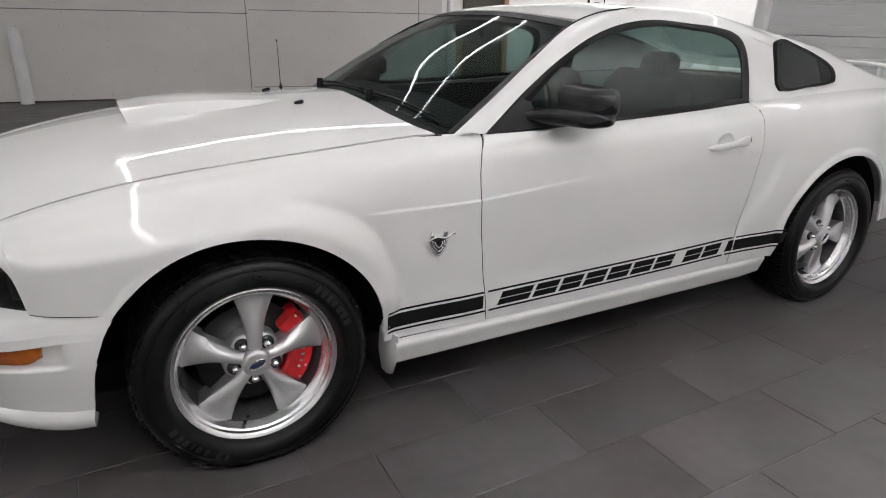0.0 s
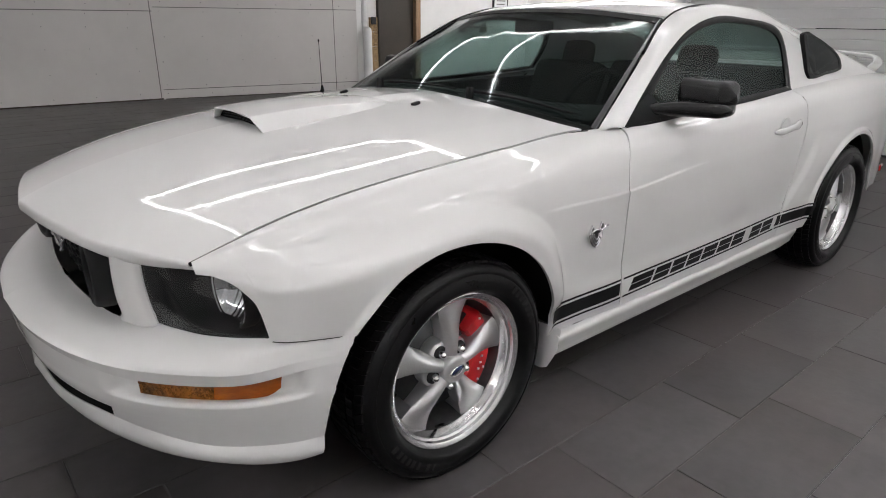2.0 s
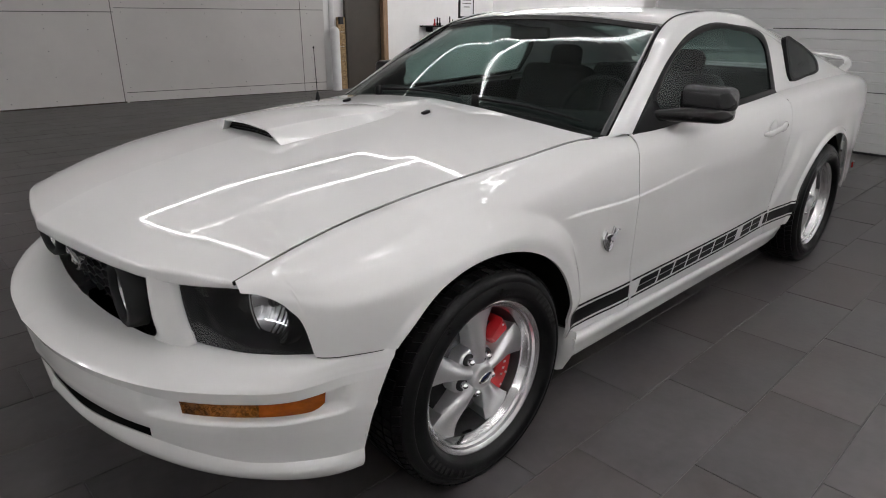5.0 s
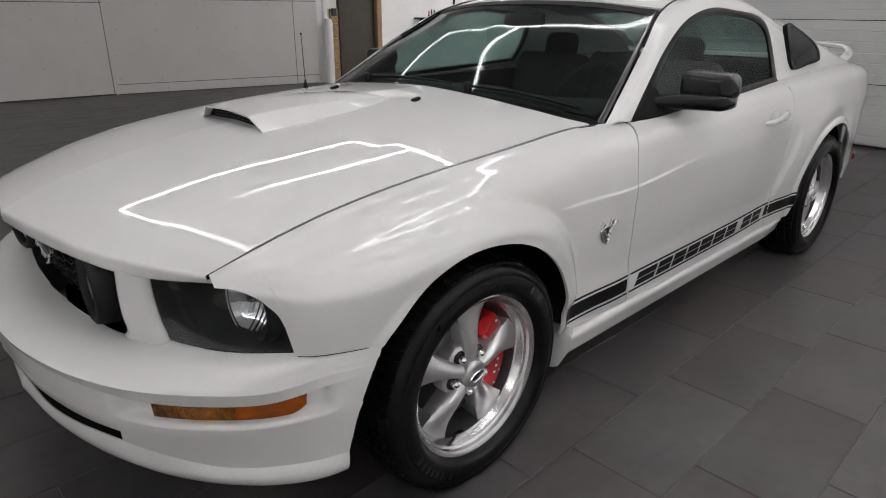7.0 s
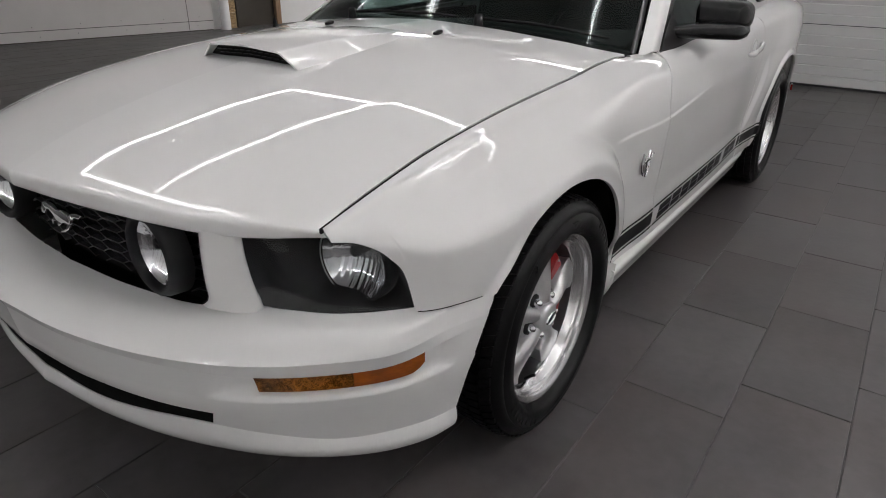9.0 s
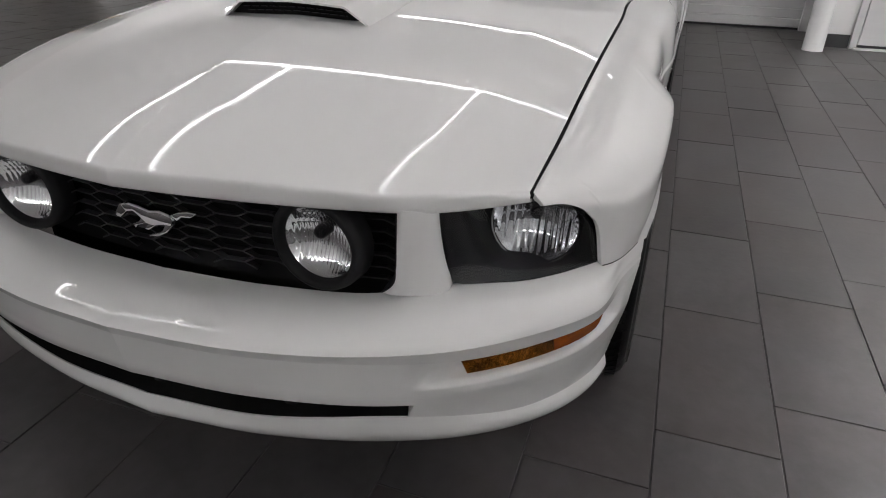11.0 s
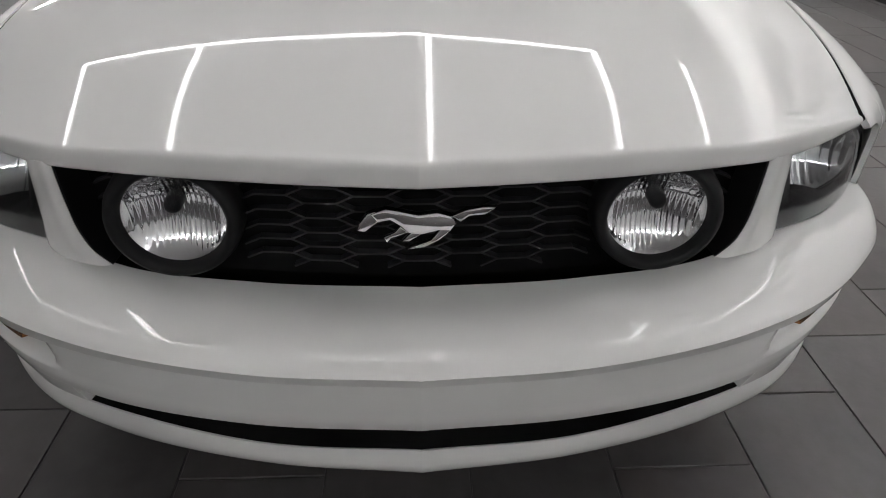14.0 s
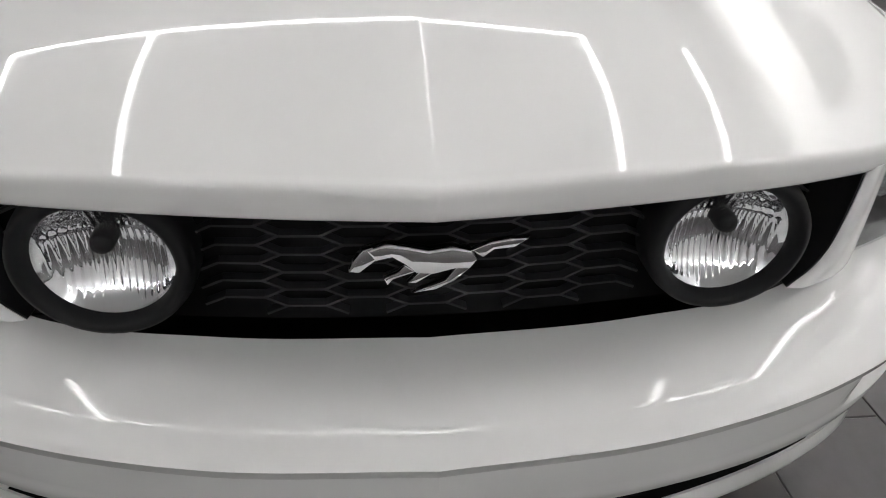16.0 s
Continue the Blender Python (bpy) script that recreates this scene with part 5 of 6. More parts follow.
for y0, y1, yb in ((-0.20, -0.68, -0.23), (0.42, -0.10, 0.40)):
    pts = []
    for s in np.linspace(0, 1, 9):
        y = y0 + (y1 - y0) * s
        i = int(np.argmin(np.abs(base_c[:, 1] - abs(y))))
        pts.append((base_c[i, 0] + 0.018 + 0.030 * s * (1 - s), y, base_c[i, 2] + 0.026 + 0.012 * s * (1 - s)))
    wiper = part("wiper", tube_bm(pts, 0.006, 6, 0.7), BLACK_TRIM, car, "black wiper arm and blade")
    part("wiper_pivot", lathe_bm([(0, 0.03), (0.014, 0.028), (0.017, 0.0), (0.017, -0.02)], 14, "z"), BLACK_TRIM, wiper).location = (pts[0][0] - 0.012, y0, pts[0][2] - 0.012)

deck = []
for x in np.linspace(3.14, 3.78, 20):
    ws_ = np.linspace(-1, 1, 25)
    wt, zt = float(w_top(x)), float(z_top(x))
    deck.append(np.stack([np.full(25, x), -ws_ * wt, zt + 0.022 * (1 - np.abs(ws_) ** 3)], 1))
sheet("boot_lid", np.stack(deck), PAINT, car, 0.010, "white boot lid")
# rear spoiler on its two feet
sp_c = [(3.40, 0.715, 1.022), (3.46, 0.722, 1.055), (3.50, 0.70, 1.078), (3.53, 0.60, 1.092), (3.55, 0.35, 1.102), (3.55, 0, 1.105)]
spc = line(sp_c, 30)
rows = []
for p in np.concatenate([left(spc), (left(spc) * FLIP)[-2::-1]]):
    th = np.linspace(0, 2 * math.pi, 15)
    rows.append(np.stack([p[0] + 0.085 * np.cos(th), np.full(15, p[1]), p[2] + 0.016 * np.sin(th) - 0.10 * (0.085 * np.cos(th)) ** 1], 1))
sheet("rear_spoiler", np.stack(rows), PAINT, car, 0.003, "white rear spoiler", heart=np.array([3.55, 0, 1.1]))
for y in (-0.56, 0.56):
    part("spoiler_foot", box_bm((0.10, 0.03, 0.09), (3.53, y, 1.05), 0.01), PAINT, car)
tail = []
for z in np.linspace(0.30, 0.955, 12):
    ws_ = np.linspace(-1, 1, 25)
    tail.append(np.stack([3.80 + 0.035 * (1 - ws_ ** 2) - 0.02 * ((z - 0.6) / 0.3) ** 2, -ws_ * 0.70, np.full(25, z)], 1))
sheet("tail_panel", np.stack(tail), PAINT, car, 0.010, "white tail panel")
for y in (-0.5, 0.5):
    part("tail_lamp", box_bm((0.03, 0.22, 0.16), (3.82, y, 0.80), 0.02), TAIL_RED, car, "red tail lamp")
for sgn in (-1, 1):
    part("rear_reflector", box_bm((0.07, 0.012, 0.035), (3.32, sgn * 0.905, 0.47), 0.004, Euler((0, 0, radians(-9 * sgn))).to_matrix().to_4x4()), TAIL_RED, car, "dark red side reflector")

# underbody and wheel arch liners
bm = join([box_bm((4.2, 1.30, 0.10), (1.45, 0, 0.26), 0.02), box_bm((1.5, 1.62, 0.12), (1.36, 0, 0.30), 0.02), box_bm((0.36, 1.10, 0.30), (-0.44, 0, 0.45), 0.04)])
part("underbody", bm, UNDERSIDE, car, "black underbody", False)
for cx in (0.0, 2.72):
    for sgn in (-1, 1):
        bml = lathe_bm([(0.425, 0.0), (0.42, 0.32), (0.0, 0.34)], 40, "y", 0.0, math.pi)
        bmesh.ops.transform(bml, matrix=Matrix.Translation((cx, sgn * 0.872, 0.335)) @ Matrix.Diagonal((1, -sgn, 1, 1)), verts=bml.verts)
        part("arch_liner", bml, LINER, car, "black wheel arch liner")

def on_side(x, z):
    return float(side_width(float(x), float(z))) + float(flare(x, z))


# black strips in the panel gaps stand for their shade
for sgn in (1, -1):
    zs = np.linspace(0.31, 0.886, 40)
    for gap in (gap_front, gap_rear):
        zz = zs if gap is gap_front else np.linspace(0.31, 0.955, 40)
        pts = [(float(gap(z)), -sgn * (on_side(float(gap(z)), z) - 0.0091), z) for z in zz]
        part("gap_shade", tube_bm(pts, 0.0085, 6), UNDERSIDE, car, "black strip for the shade in the door gap")
    xs_ = np.linspace(-0.644, 0.66, 60)
    part("gap_shade", tube_bm([(x, -sgn * (float(w_top(x)) - 0.0040), float(z_top(x)) - 0.0058) for x in xs_], 0.0054, 8), UNDERSIDE, car, "black strip for the shade in the bonnet gap")

    pts = []
    for x in np.linspace(-0.523, -0.364, 24):
        z = 0.580 - 0.015 * (x + 0.525) / 0.18
        pts.append((x, -sgn * (on_side(x, z + 0.001) - 0.0004), z - 0.0006))
    part("gap_shade", tube_bm(pts, 0.0012, 6), UNDERSIDE, car, "black line for the shaded gap between fender and bumper")

# ---- side decals: stripes with plain slanted blocks ----


def decal(name, x0, x1, zb0, zb1, zt0, zt1, n=24, lift=0.0018, lean=0.0, label=""):
    rows = []
    for x in np.linspace(x0, x1, n):
        f = (x - x0) / (x1 - x0)
        r = []
        for t in (0, 0.5, 1):
            z = (zb0 + (zb1 - zb0) * f) * (1 - t) + (zt0 + (zt1 - zt0) * f) * t
            xx = x + lean * t
            r.append((xx, on_side(xx, z) + lift + 0.0022 * float(step(2.03, 2.06, xx)), z))
        rows.append(r)
    return both(name, left(np.array(rows)), DECAL, car, 0.0008, label)


ZS = lambda x: 0.405 + 0.022 * (x - 0.42) / 1.9


def stripe(x0, x1, below, above, lean=0.0, label=""):
    decal("side_stripe", x0, x1, ZS(x0) - below, ZS(x1) - below, ZS(x0) - above, ZS(x1) - above, lean=lean, label=label)


stripe(0.412, 0.772, 0.004, -0.003, label="thin black stripe")
stripe(0.412, 0.770, 0.060, 0.012, label="broad black stripe")
stripe(0.414, 0.778, 0.076, 0.069, label="thin black stripe")
stripe(0.788, 2.035, 0.004, -0.003, label="thin black stripe")
stripe(0.794, 1.985, 0.076, 0.069, label="thin black stripe")
stripe(2.045, 2.345, 0.004, -0.003, label="thin black stripe")
stripe(1.995, 2.338, 0.060, 0.012, 0.02, label="broad black stripe")
stripe(2.000, 2.330, 0.076, 0.069, label="thin black stripe")
x = 0.838
for wide in (0.150, 0.118, 0.112, 0.116, 0.122, 0.122, 0.116, 0.0, 0.116, 0.116):
    if wide:
        for hi, lo in ((0.0355, 0.012), (0.061, 0.0385)):
            stripe(x + (0.0 if hi < 0.04 else -0.012), x + wide - 0.016 + (0.0 if hi < 0.04 else -0.012), hi, lo, 0.012, label="slanted black block in the stripe")
    x += wide if wide else 0.05

# ---- fender badge: plain chrome shapes on a dark shield ----
BADGE_DARK = material("badge_shadow_enamel", (0.05, 0.05, 0.053), 0.25, metal=0.7, coat=0.4)


def crescent(k, low):
    return [(-0.029 * k, -0.005, 0.014 * k), (-0.027 * k, -0.006, -0.004 * k), (-0.017 * k, -0.007, -0.6 * low), (-0.003 * k, -0.007, -low),
            (0.012 * k, -0.007, -0.72 * low), (0.021 * k, -0.006, -0.010 * k), (0.025 * k, -0.005, 0.012 * k)]


for sgn in (-1, 1):
    badge = part("fender_badge", prism_bm([(-0.030, 0.018), (-0.028, 0.000), (-0.020, -0.020), (-0.008, -0.034), (0.004, -0.036), (0.016, -0.024), (0.024, -0.004), (0.026, 0.016)], 0.005, 0.002), BADGE_DARK, car, "small chrome badge on a dark shield")
    sharpen(badge, 30)
    badge.matrix_basis = Matrix.Translation((0.588, sgn * (on_side(0.588, 0.62) + 0.001), 0.618)) @ Matrix.Diagonal((1.12, 1 if sgn < 0 else -1, 1.12, 1))
    for k, low, thick in ((1.0, 0.035, 0.0030), (0.72, 0.025, 0.0024), (0.44, 0.013, 0.0022)):
        part("crescent", tube_bm([tuple(p) for p in line(crescent(k, low), 22)], thick, 8), CHROME, badge)
    part("crossbar", tube_bm([tuple(p) for p in line([(-0.036, -0.006, 0.008), (-0.022, -0.008, 0.016), (-0.004, -0.009, 0.019), (0.012, -0.009, 0.014), (0.028, -0.008, 0.016), (0.042, -0.006, 0.024), (0.052, -0.005, 0.022)], 24)], 0.0036, 8), CHROME, badge)
    for ear in ([(-0.036, 0.010), (-0.024, 0.036), (-0.014, 0.020), (-0.020, 0.012)], [(0.010, 0.018), (0.017, 0.040), (0.028, 0.030), (0.024, 0.016)]):
        sharpen(part("ear", prism_bm(ear, 0.010, 0.003), CHROME, badge), 30)

# ---- door handles ----
for sgn, dr in ((1, doors[0]), (-1, doors[1])):
    y = -sgn
    path = line([(1.772, 0.0, 0.832), (1.80, 0.018, 0.835), (1.87, 0.024, 0.841), (1.94, 0.023, 0.848), (1.995, 0.016, 0.853), (2.014, 0.0, 0.855)], 24)
    rows = []
    for k, (px, proud, pz) in enumerate(path):
        f = k / 23
        tall = (0.0145 + 0.0065 * float(step(0.60, 0.72, f))) * math.sqrt(max(0.03, 1 - abs(2 * f - 1) ** 6))
        rows.append([(px, y * (on_side(px, pz) + proud + 0.007 * math.cos(a0)), pz + tall * math.sin(a0)) for a0 in np.linspace(0, 2 * math.pi, 15)])
    hd = sheet("door_handle", np.array(rows), PAINT, dr, 0.002, "white pull handle", heart=np.array([1.89, y * 0.925, 0.842]))
    cup = lathe_bm([(0.0, -0.0010), (0.030, 0.0), (0.040, 0.0022), (0.0445, 0.0042), (0.0475, 0.0040), (0.049, 0.0018)], 40, "y")
    bmesh.ops.scale(cup, vec=(1, y, 0.92), verts=cup.verts)
    part("handle_recess", cup, PAINT, dr, "shallow round recess behind the handle").location = (1.868, y * (on_side(1.868, 0.845) + 0.0006), 0.846)
    part("keyhole", box_bm((0.011, 0.004, 0.014), (1.988, y * (on_side(1.988, 0.853) + 0.0245), 0.853), 0.0015), BLACK_TRIM, dr, "black keyhole")

# ---- door mirrors ----


def ring(cx, cz, hx, hz, w, power, n=73):
    """A rounded block outline across the car at the half width w."""
    th = np.linspace(0, 2 * math.pi, n)
    c, d = np.cos(th), np.sin(th)
    return np.stack([cx + hx * np.sign(c) * np.abs(c) ** power, np.full(n, w), cz + hz * np.sign(d) * np.abs(d) ** power], 1)


for sgn in (1, -1):
    mir = tagged(new("door_mirror"), "black door mirror")
    mir.parent = car
    rows = []
    for s in np.linspace(0, 1, 30):
        w = 0.832 + (1.016 - 0.832) * s
        end = math.sqrt(max(0.0, 1 - max(0.0, (s - 0.80) / 0.20) ** 2))
        root = math.sqrt(max(0.0, 1 - max(0.0, (0.14 - s) / 0.14) ** 2))
        k = max(0.06, end * root)
        top = 1.094 - 0.010 * s - 0.022 * (1 - root)
        low = 0.992 - 0.002 * s
        rows.append(ring(1.112 + 0.026 * s, (top + low) / 2, 0.066 * k, (top - low) / 2 * k, -sgn * w, 0.52))
    sheet("shell", np.stack(rows), MIRROR_BLACK, mir, 0.003, "black mirror shell", heart=np.array([1.12, -sgn * 0.92, 1.03]))
    rows = []
    for s in np.linspace(0, 1, 26):
        w = 0.772 + (1.014 - 0.772) * s
        end = math.sqrt(max(0.0, 1 - max(0.0, (s - 0.86) / 0.14) ** 2))
        k = max(0.06, end)
        grow = step(0.0, 0.55, s)
        rows.append(ring(1.012 + 0.118 * s ** 0.8, 0.984 + 0.006 * grow, (0.088 - 0.024 * s) * k, (0.022 + 0.008 * grow) * k, -sgn * w, 0.60))
    sheet("foot", np.stack(rows), MIRROR_BLACK, mir, 0.003, "black mirror foot", heart=np.array([1.08, -sgn * 0.9, 0.98]))
    part("mirror_glass", box_bm((0.003, 0.12, 0.07), (1.176, -sgn * 0.92, 1.040), 0.001), CHROME, mir, "mirror glass")
    corner = np.array([[(0.80, 0.820, 0.940), (0.86, 0.806, 0.985), (0.955, 0.785, 1.045)], [(0.90, 0.823, 0.945), (0.93, 0.808, 0.985), (0.965, 0.789, 1.035)], [(1.02, 0.824, 0.950), (1.005, 0.812, 0.985), (0.985, 0.793, 1.030)]])
    P = left(corner) * (1 if sgn == 1 else FLIP)
    sheet("mirror_sail", P if sgn == 1 else P[::-1], BLACK_TRIM, mir, 0.012, "black triangle at the window corner")

# ---- aerial ----
mast = tagged(new("aerial"), "black whip aerial")
mast.parent = car
part("whip", tube_bm([(0.558, 0.80, 0.93), (0.556, 0.802, 1.05), (0.554, 0.804, 1.172)], 0.0022, 8, 0.6), BLACK_TRIM, mast)
part("base", lathe_bm([(0.014, 0.0), (0.010, 0.018), (0.004, 0.045), (0.0, 0.046)], 16, "z"), BLACK_TRIM, mast).location = (0.558, 0.80, 0.920)
part("tip", lathe_bm([(0, -0.005), (0.004, 0), (0.004, 0.006), (0, 0.009)], 10, "z"), BLACK_TRIM, mast).location = (0.554, 0.804, 1.172)

# ---- wheels ----


HUB = 0.3285


def make_wheel(turn):
    """A wheel about its own axle, outer face towards -y."""
    wheel = tagged(new("wheel"), "five-spoke silver alloy wheel with a black tyre")
    wheel.parent = car
    tyre_prof = [(0.222, 0.095), (0.236, 0.112), (0.262, 0.122), (0.290, 0.120), (0.315, 0.112), (0.329, 0.098), (0.334, 0.085), (0.336, 0.0), (0.334, -0.085),
                 (0.330, -0.100), (0.324, -0.110), (0.315, -0.1190), (0.303, -0.1240), (0.300, -0.1225), (0.285, -0.1290), (0.268, -0.1310), (0.256, -0.1260), (0.2535, -0.1235), (0.247, -0.1150), (0.2425, -0.104), (0.236, -0.092), (0.222, -0.085)]
    ty = part("tyre", lathe_bm(tyre_prof, 96), RUBBER, wheel, "black tyre")
    sharpen(ty, 50)
    blocks = bmesh.new()
    n = 74
    lanes = ((-0.104, -0.078, 0.010), (-0.072, -0.040, 0.004), (-0.034, -0.002, 0.0), (0.002, 0.034, 0.0), (0.040, 0.072, -0.004), (0.078, 0.104, -0.010))
    for k in range(n):
        for y0, y1, skew in lanes:
            a0 = 2 * math.pi * k / n
            a1 = a0 + 2 * math.pi / n * 0.78
            sk = skew / 0.336
            drop0 = 0.006 if y0 < -0.1 else 0
            drop1 = 0.006 if y1 > 0.1 else 0
            vv = []
            for (an, y, dr) in ((a0, y0, drop0), (a1, y0, drop0), (a1 + sk, y1, drop1), (a0 + sk, y1, drop1)):
                for r in (0.3405 - dr, 0.328 - dr):
                    vv.append(blocks.verts.new((r * math.cos(an), y, r * math.sin(an))))
            blocks.faces.new((vv[0], vv[2], vv[4], vv[6]))
            for i in range(4):
                j = (i + 1) % 4
                blocks.faces.new((vv[2 * i], vv[2 * i + 1], vv[2 * j + 1], vv[2 * j]))
    tagged(part("tread", blocks, RUBBER, wheel, "black tread blocks", False), kind="stuff")
    marks = []
    for start, lengths in ((math.radians(208), (0.024, 0.02, 0.02, 0.018, 0.022, 0.018, 0.0, 0.02, 0.012)), (math.radians(20), (0.022, 0.02, 0.024, 0.02, 0.02, 0.02, 0.018))):
        an = start
        for L in lengths:
            if L:
                b = box_bm((0.024, 0.002, L * 0.7), (0, 0, 0), 0.0008)
                bmesh.ops.transform(b, matrix=Matrix.Translation((0.280 * math.cos(an), -0.1298, 0.280 * math.sin(an))) @ Euler((0, -an, 0)).to_matrix().to_4x4(), verts=b.verts)
                marks.append(b)
            an += (L or 0.014) / 0.28 + 0.012
    tagged(part("sidewall_relief", join(marks), RUBBER_MARK, wheel, "raised plain bars on the sidewall", False), kind="stuff")
    rim = lathe_bm([(0.2045, -0.055), (0.206, -0.062), (0.214, -0.074), (0.2165, -0.082), (0.2225, -0.087), (0.2245, -0.0965), (0.2300, -0.1015), (0.2375, -0.1045), (0.2415, -0.1025), (0.2425, -0.096), (0.237, -0.088), (0.222, -0.08), (0.215, 0.10)], 96)
    sharpen(part("rim", rim, POLISHED, wheel, "machined wheel lip"), 25)
    barrel = lathe_bm([(0.2046, -0.0555), (0.2005, -0.034), (0.1985, -0.012), (0.197, 0.02), (0.195, 0.098)], 72)
    part("barrel", barrel, BARREL, wheel, "silver inner barrel, darkened for the shade behind the spokes")
    for k in range(5):
        an = math.radians(turn + 72 * k)
        bm = bmesh.new()
        nr, nc = 22, 13
        hw = fn((0.030, 0.021), (0.060, 0.0220), (0.10, 0.0285), (0.15, 0.0405), (0.185, 0.0520), (0.207, 0.0620))
        yo = fn((0.030, -0.078), (0.055, -0.081), (0.09, -0.079), (0.13, -0.071), (0.17, -0.061), (0.195, -0.056), (0.207, -0.058))
        crown = fn((0.030, 0.014), (0.07, 0.024), (0.12, 0.024), (0.17, 0.013), (0.207, 0.002))
        grid = []
        for r in np.linspace(0.030, 0.207, nr):
            H, Y, C = float(hw(r)), float(yo(r)), float(crown(r))
            row = []
            for c in np.linspace(-1, 1, nc):
                row.append(bm.verts.new((c * H, Y + C * abs(c) ** 2.2, r)))
            row.insert(0, bm.verts.new((-H * 0.92, 0.030, r)))
            row.append(bm.verts.new((H * 0.92, 0.030, r)))
            grid.append(row)
        for p, q in zip(grid, grid[1:]):
            for i in range(len(p) - 1):
                bm.faces.new((p[i], p[i + 1], q[i + 1], q[i]))
        bmesh.ops.transform(bm, matrix=Euler((0, an, 0)).to_matrix().to_4x4(), verts=bm.verts)
        sharpen(part("spoke", bm, ALLOY, wheel, "tapered silver spoke"), 48)
    plate = lathe_bm([(0.0, -0.058), (0.060, -0.056), (0.078, -0.052), (0.086, -0.042), (0.088, 0.03)], 60)
    for v in plate.verts:
        an = math.atan2(v.co.x, v.co.z)
        rr = math.hypot(v.co.x, v.co.z)
        if rr > 0.05:
            k = 1 + 0.05 * math.cos(5 * (an - math.radians(turn + 36)))
            v.co.x *= k
            v.co.z *= k
    part("hub_plate", plate, ALLOY, wheel, "silver hub plate")
    for k in range(5):
        an = math.radians(turn + 36 + 72 * k)
        at = (0.0605 * math.sin(an), -0.055, 0.0605 * math.cos(an))
        # dark disc on the plate paints the shade of the nut hole
        part("nut_shade_disc", lathe_bm([(0.0, -0.0045), (0.0205, -0.0045), (0.0220, 0.002)], 24), NUT_SHADE, wheel, "dark disc for the shade in the nut hole").location = at
        part("wheel_nut", lathe_bm([(0.0, -0.024), (0.006, -0.023), (0.0095, -0.018), (0.0115, -0.016), (0.0125, -0.004), (0.013, 0.0)], 6), CHROME, wheel, "chrome wheel nut").location = at
    part("centre_cap", lathe_bm([(0.0, -0.0935), (0.030, -0.092), (0.0360, -0.090), (0.0395, -0.0865), (0.042, -0.083), (0.043, -0.07), (0.043, -0.03)], 40), ALLOY, wheel, "round centre cap")
    oval = lathe_bm([(0.0, -0.0960), (0.020, -0.0950), (0.0225, -0.092)], 32)
    bmesh.ops.scale(oval, vec=(1, 1, 0.46), verts=oval.verts)
    bmesh.ops.rotate(oval, cent=(0, 0, 0), matrix=Euler((0, radians(-turn - 14), 0)).to_matrix(), verts=oval.verts)
    rim_oval = lathe_bm([(0.0222, -0.0925), (0.0235, -0.0965), (0.0262, -0.0960), (0.0275, -0.0905)], 32)
    bmesh.ops.scale(rim_oval, vec=(1, 1, 0.52), verts=rim_oval.verts)
    bmesh.ops.rotate(rim_oval, cent=(0, 0, 0), matrix=Euler((0, radians(-turn - 14), 0)).to_matrix(), verts=rim_oval.verts)
    part("oval_ring", rim_oval, CHROME, wheel, "chrome ring round the oval mark")
    part("oval_mark", oval, BLUE_OVAL, wheel, "dark blue oval mark")
    va = math.radians(turn + 188)
    part("valve", tube_bm([(0.200 * math.sin(va), -0.050, 0.200 * math.cos(va)), (0.186 * math.sin(va), -0.066, 0.186 * math.cos(va)), (0.178 * math.sin(va), -0.078, 0.178 * math.cos(va))], 0.0055, 8, 0.8), BLACK_TRIM, wheel, "black tyre valve")
    # the tyre stands flat on the ground
    for ob in wheel.children:
        if ob.name.startswith(("tyre", "tread")):
            for v in ob.data.vertices:
                v.co.z = max(v.co.z, -HUB)
    return wheel


def make_brake():
    brake = tagged(new("brake"), "steel brake disc with a red caliper")
    brake.parent = car
    part("disc", lathe_bm([(0.0, -0.012), (0.075, -0.012), (0.080, 0.0), (0.158, 0.0), (0.158, 0.026), (0.08, 0.026)], 64), STEEL, brake, "steel brake disc")
    bm = bmesh.new()
    rows = []
    angs = np.linspace(-46, 46, 24)
    for d in angs:
        an = math.radians(d)
        e = min(1.0, (46 - abs(d)) / 6 + 0.35)
        r0, r1 = 0.108 + 0.012 * (1 - e), 0.186 - 0.02 * (1 - e)
        ring = [(r0, 0.0), (r0, -0.024 * e), (r0 + 0.008, -0.032 * e), (r1 - 0.010, -0.032 * e), (r1, -0.022 * e), (r1, 0.03)]
        rows.append([bm.verts.new((r * math.cos(an), y, r * math.sin(an))) for r, y in ring])
    for p, q in zip(rows, rows[1:]):
        for i in range(5):
            bm.faces.new((p[i], q[i], q[i + 1], p[i + 1]))
    bm.faces.new(rows[0])
    bm.faces.new(rows[-1][::-1])
    cal = part("caliper", bm, RED, brake, "red brake caliper")
    sharpen(cal, 40)
    for d in (-38, -24, 24, 38):
        an = math.radians(d)
        part("caliper_bolt", lathe_bm([(0.0, -0.035), (0.004, -0.0345), (0.0045, -0.031)], 12), WHITE_MARK, brake).location = (0.170 * math.cos(an), 0, 0.170 * math.sin(an))
    for k, d in enumerate((-27, -19, -11, -3, 5, 13, 21)):
        an = math.radians(d)
        b = box_bm((0.010, 0.001, 0.0075), (0, 0, 0))
        bmesh.ops.transform(b, matrix=Matrix.Translation((0.152 * math.cos(an), -0.0325, 0.152 * math.sin(an))) @ Euler((0, -an, 0)).to_matrix().to_4x4(), verts=b.verts)
        part("caliper_mark", b, WHITE_MARK, brake, "plain white bar on the caliper")
    return brake


def place(ob, m):
    ob.matrix_basis = m
    return ob


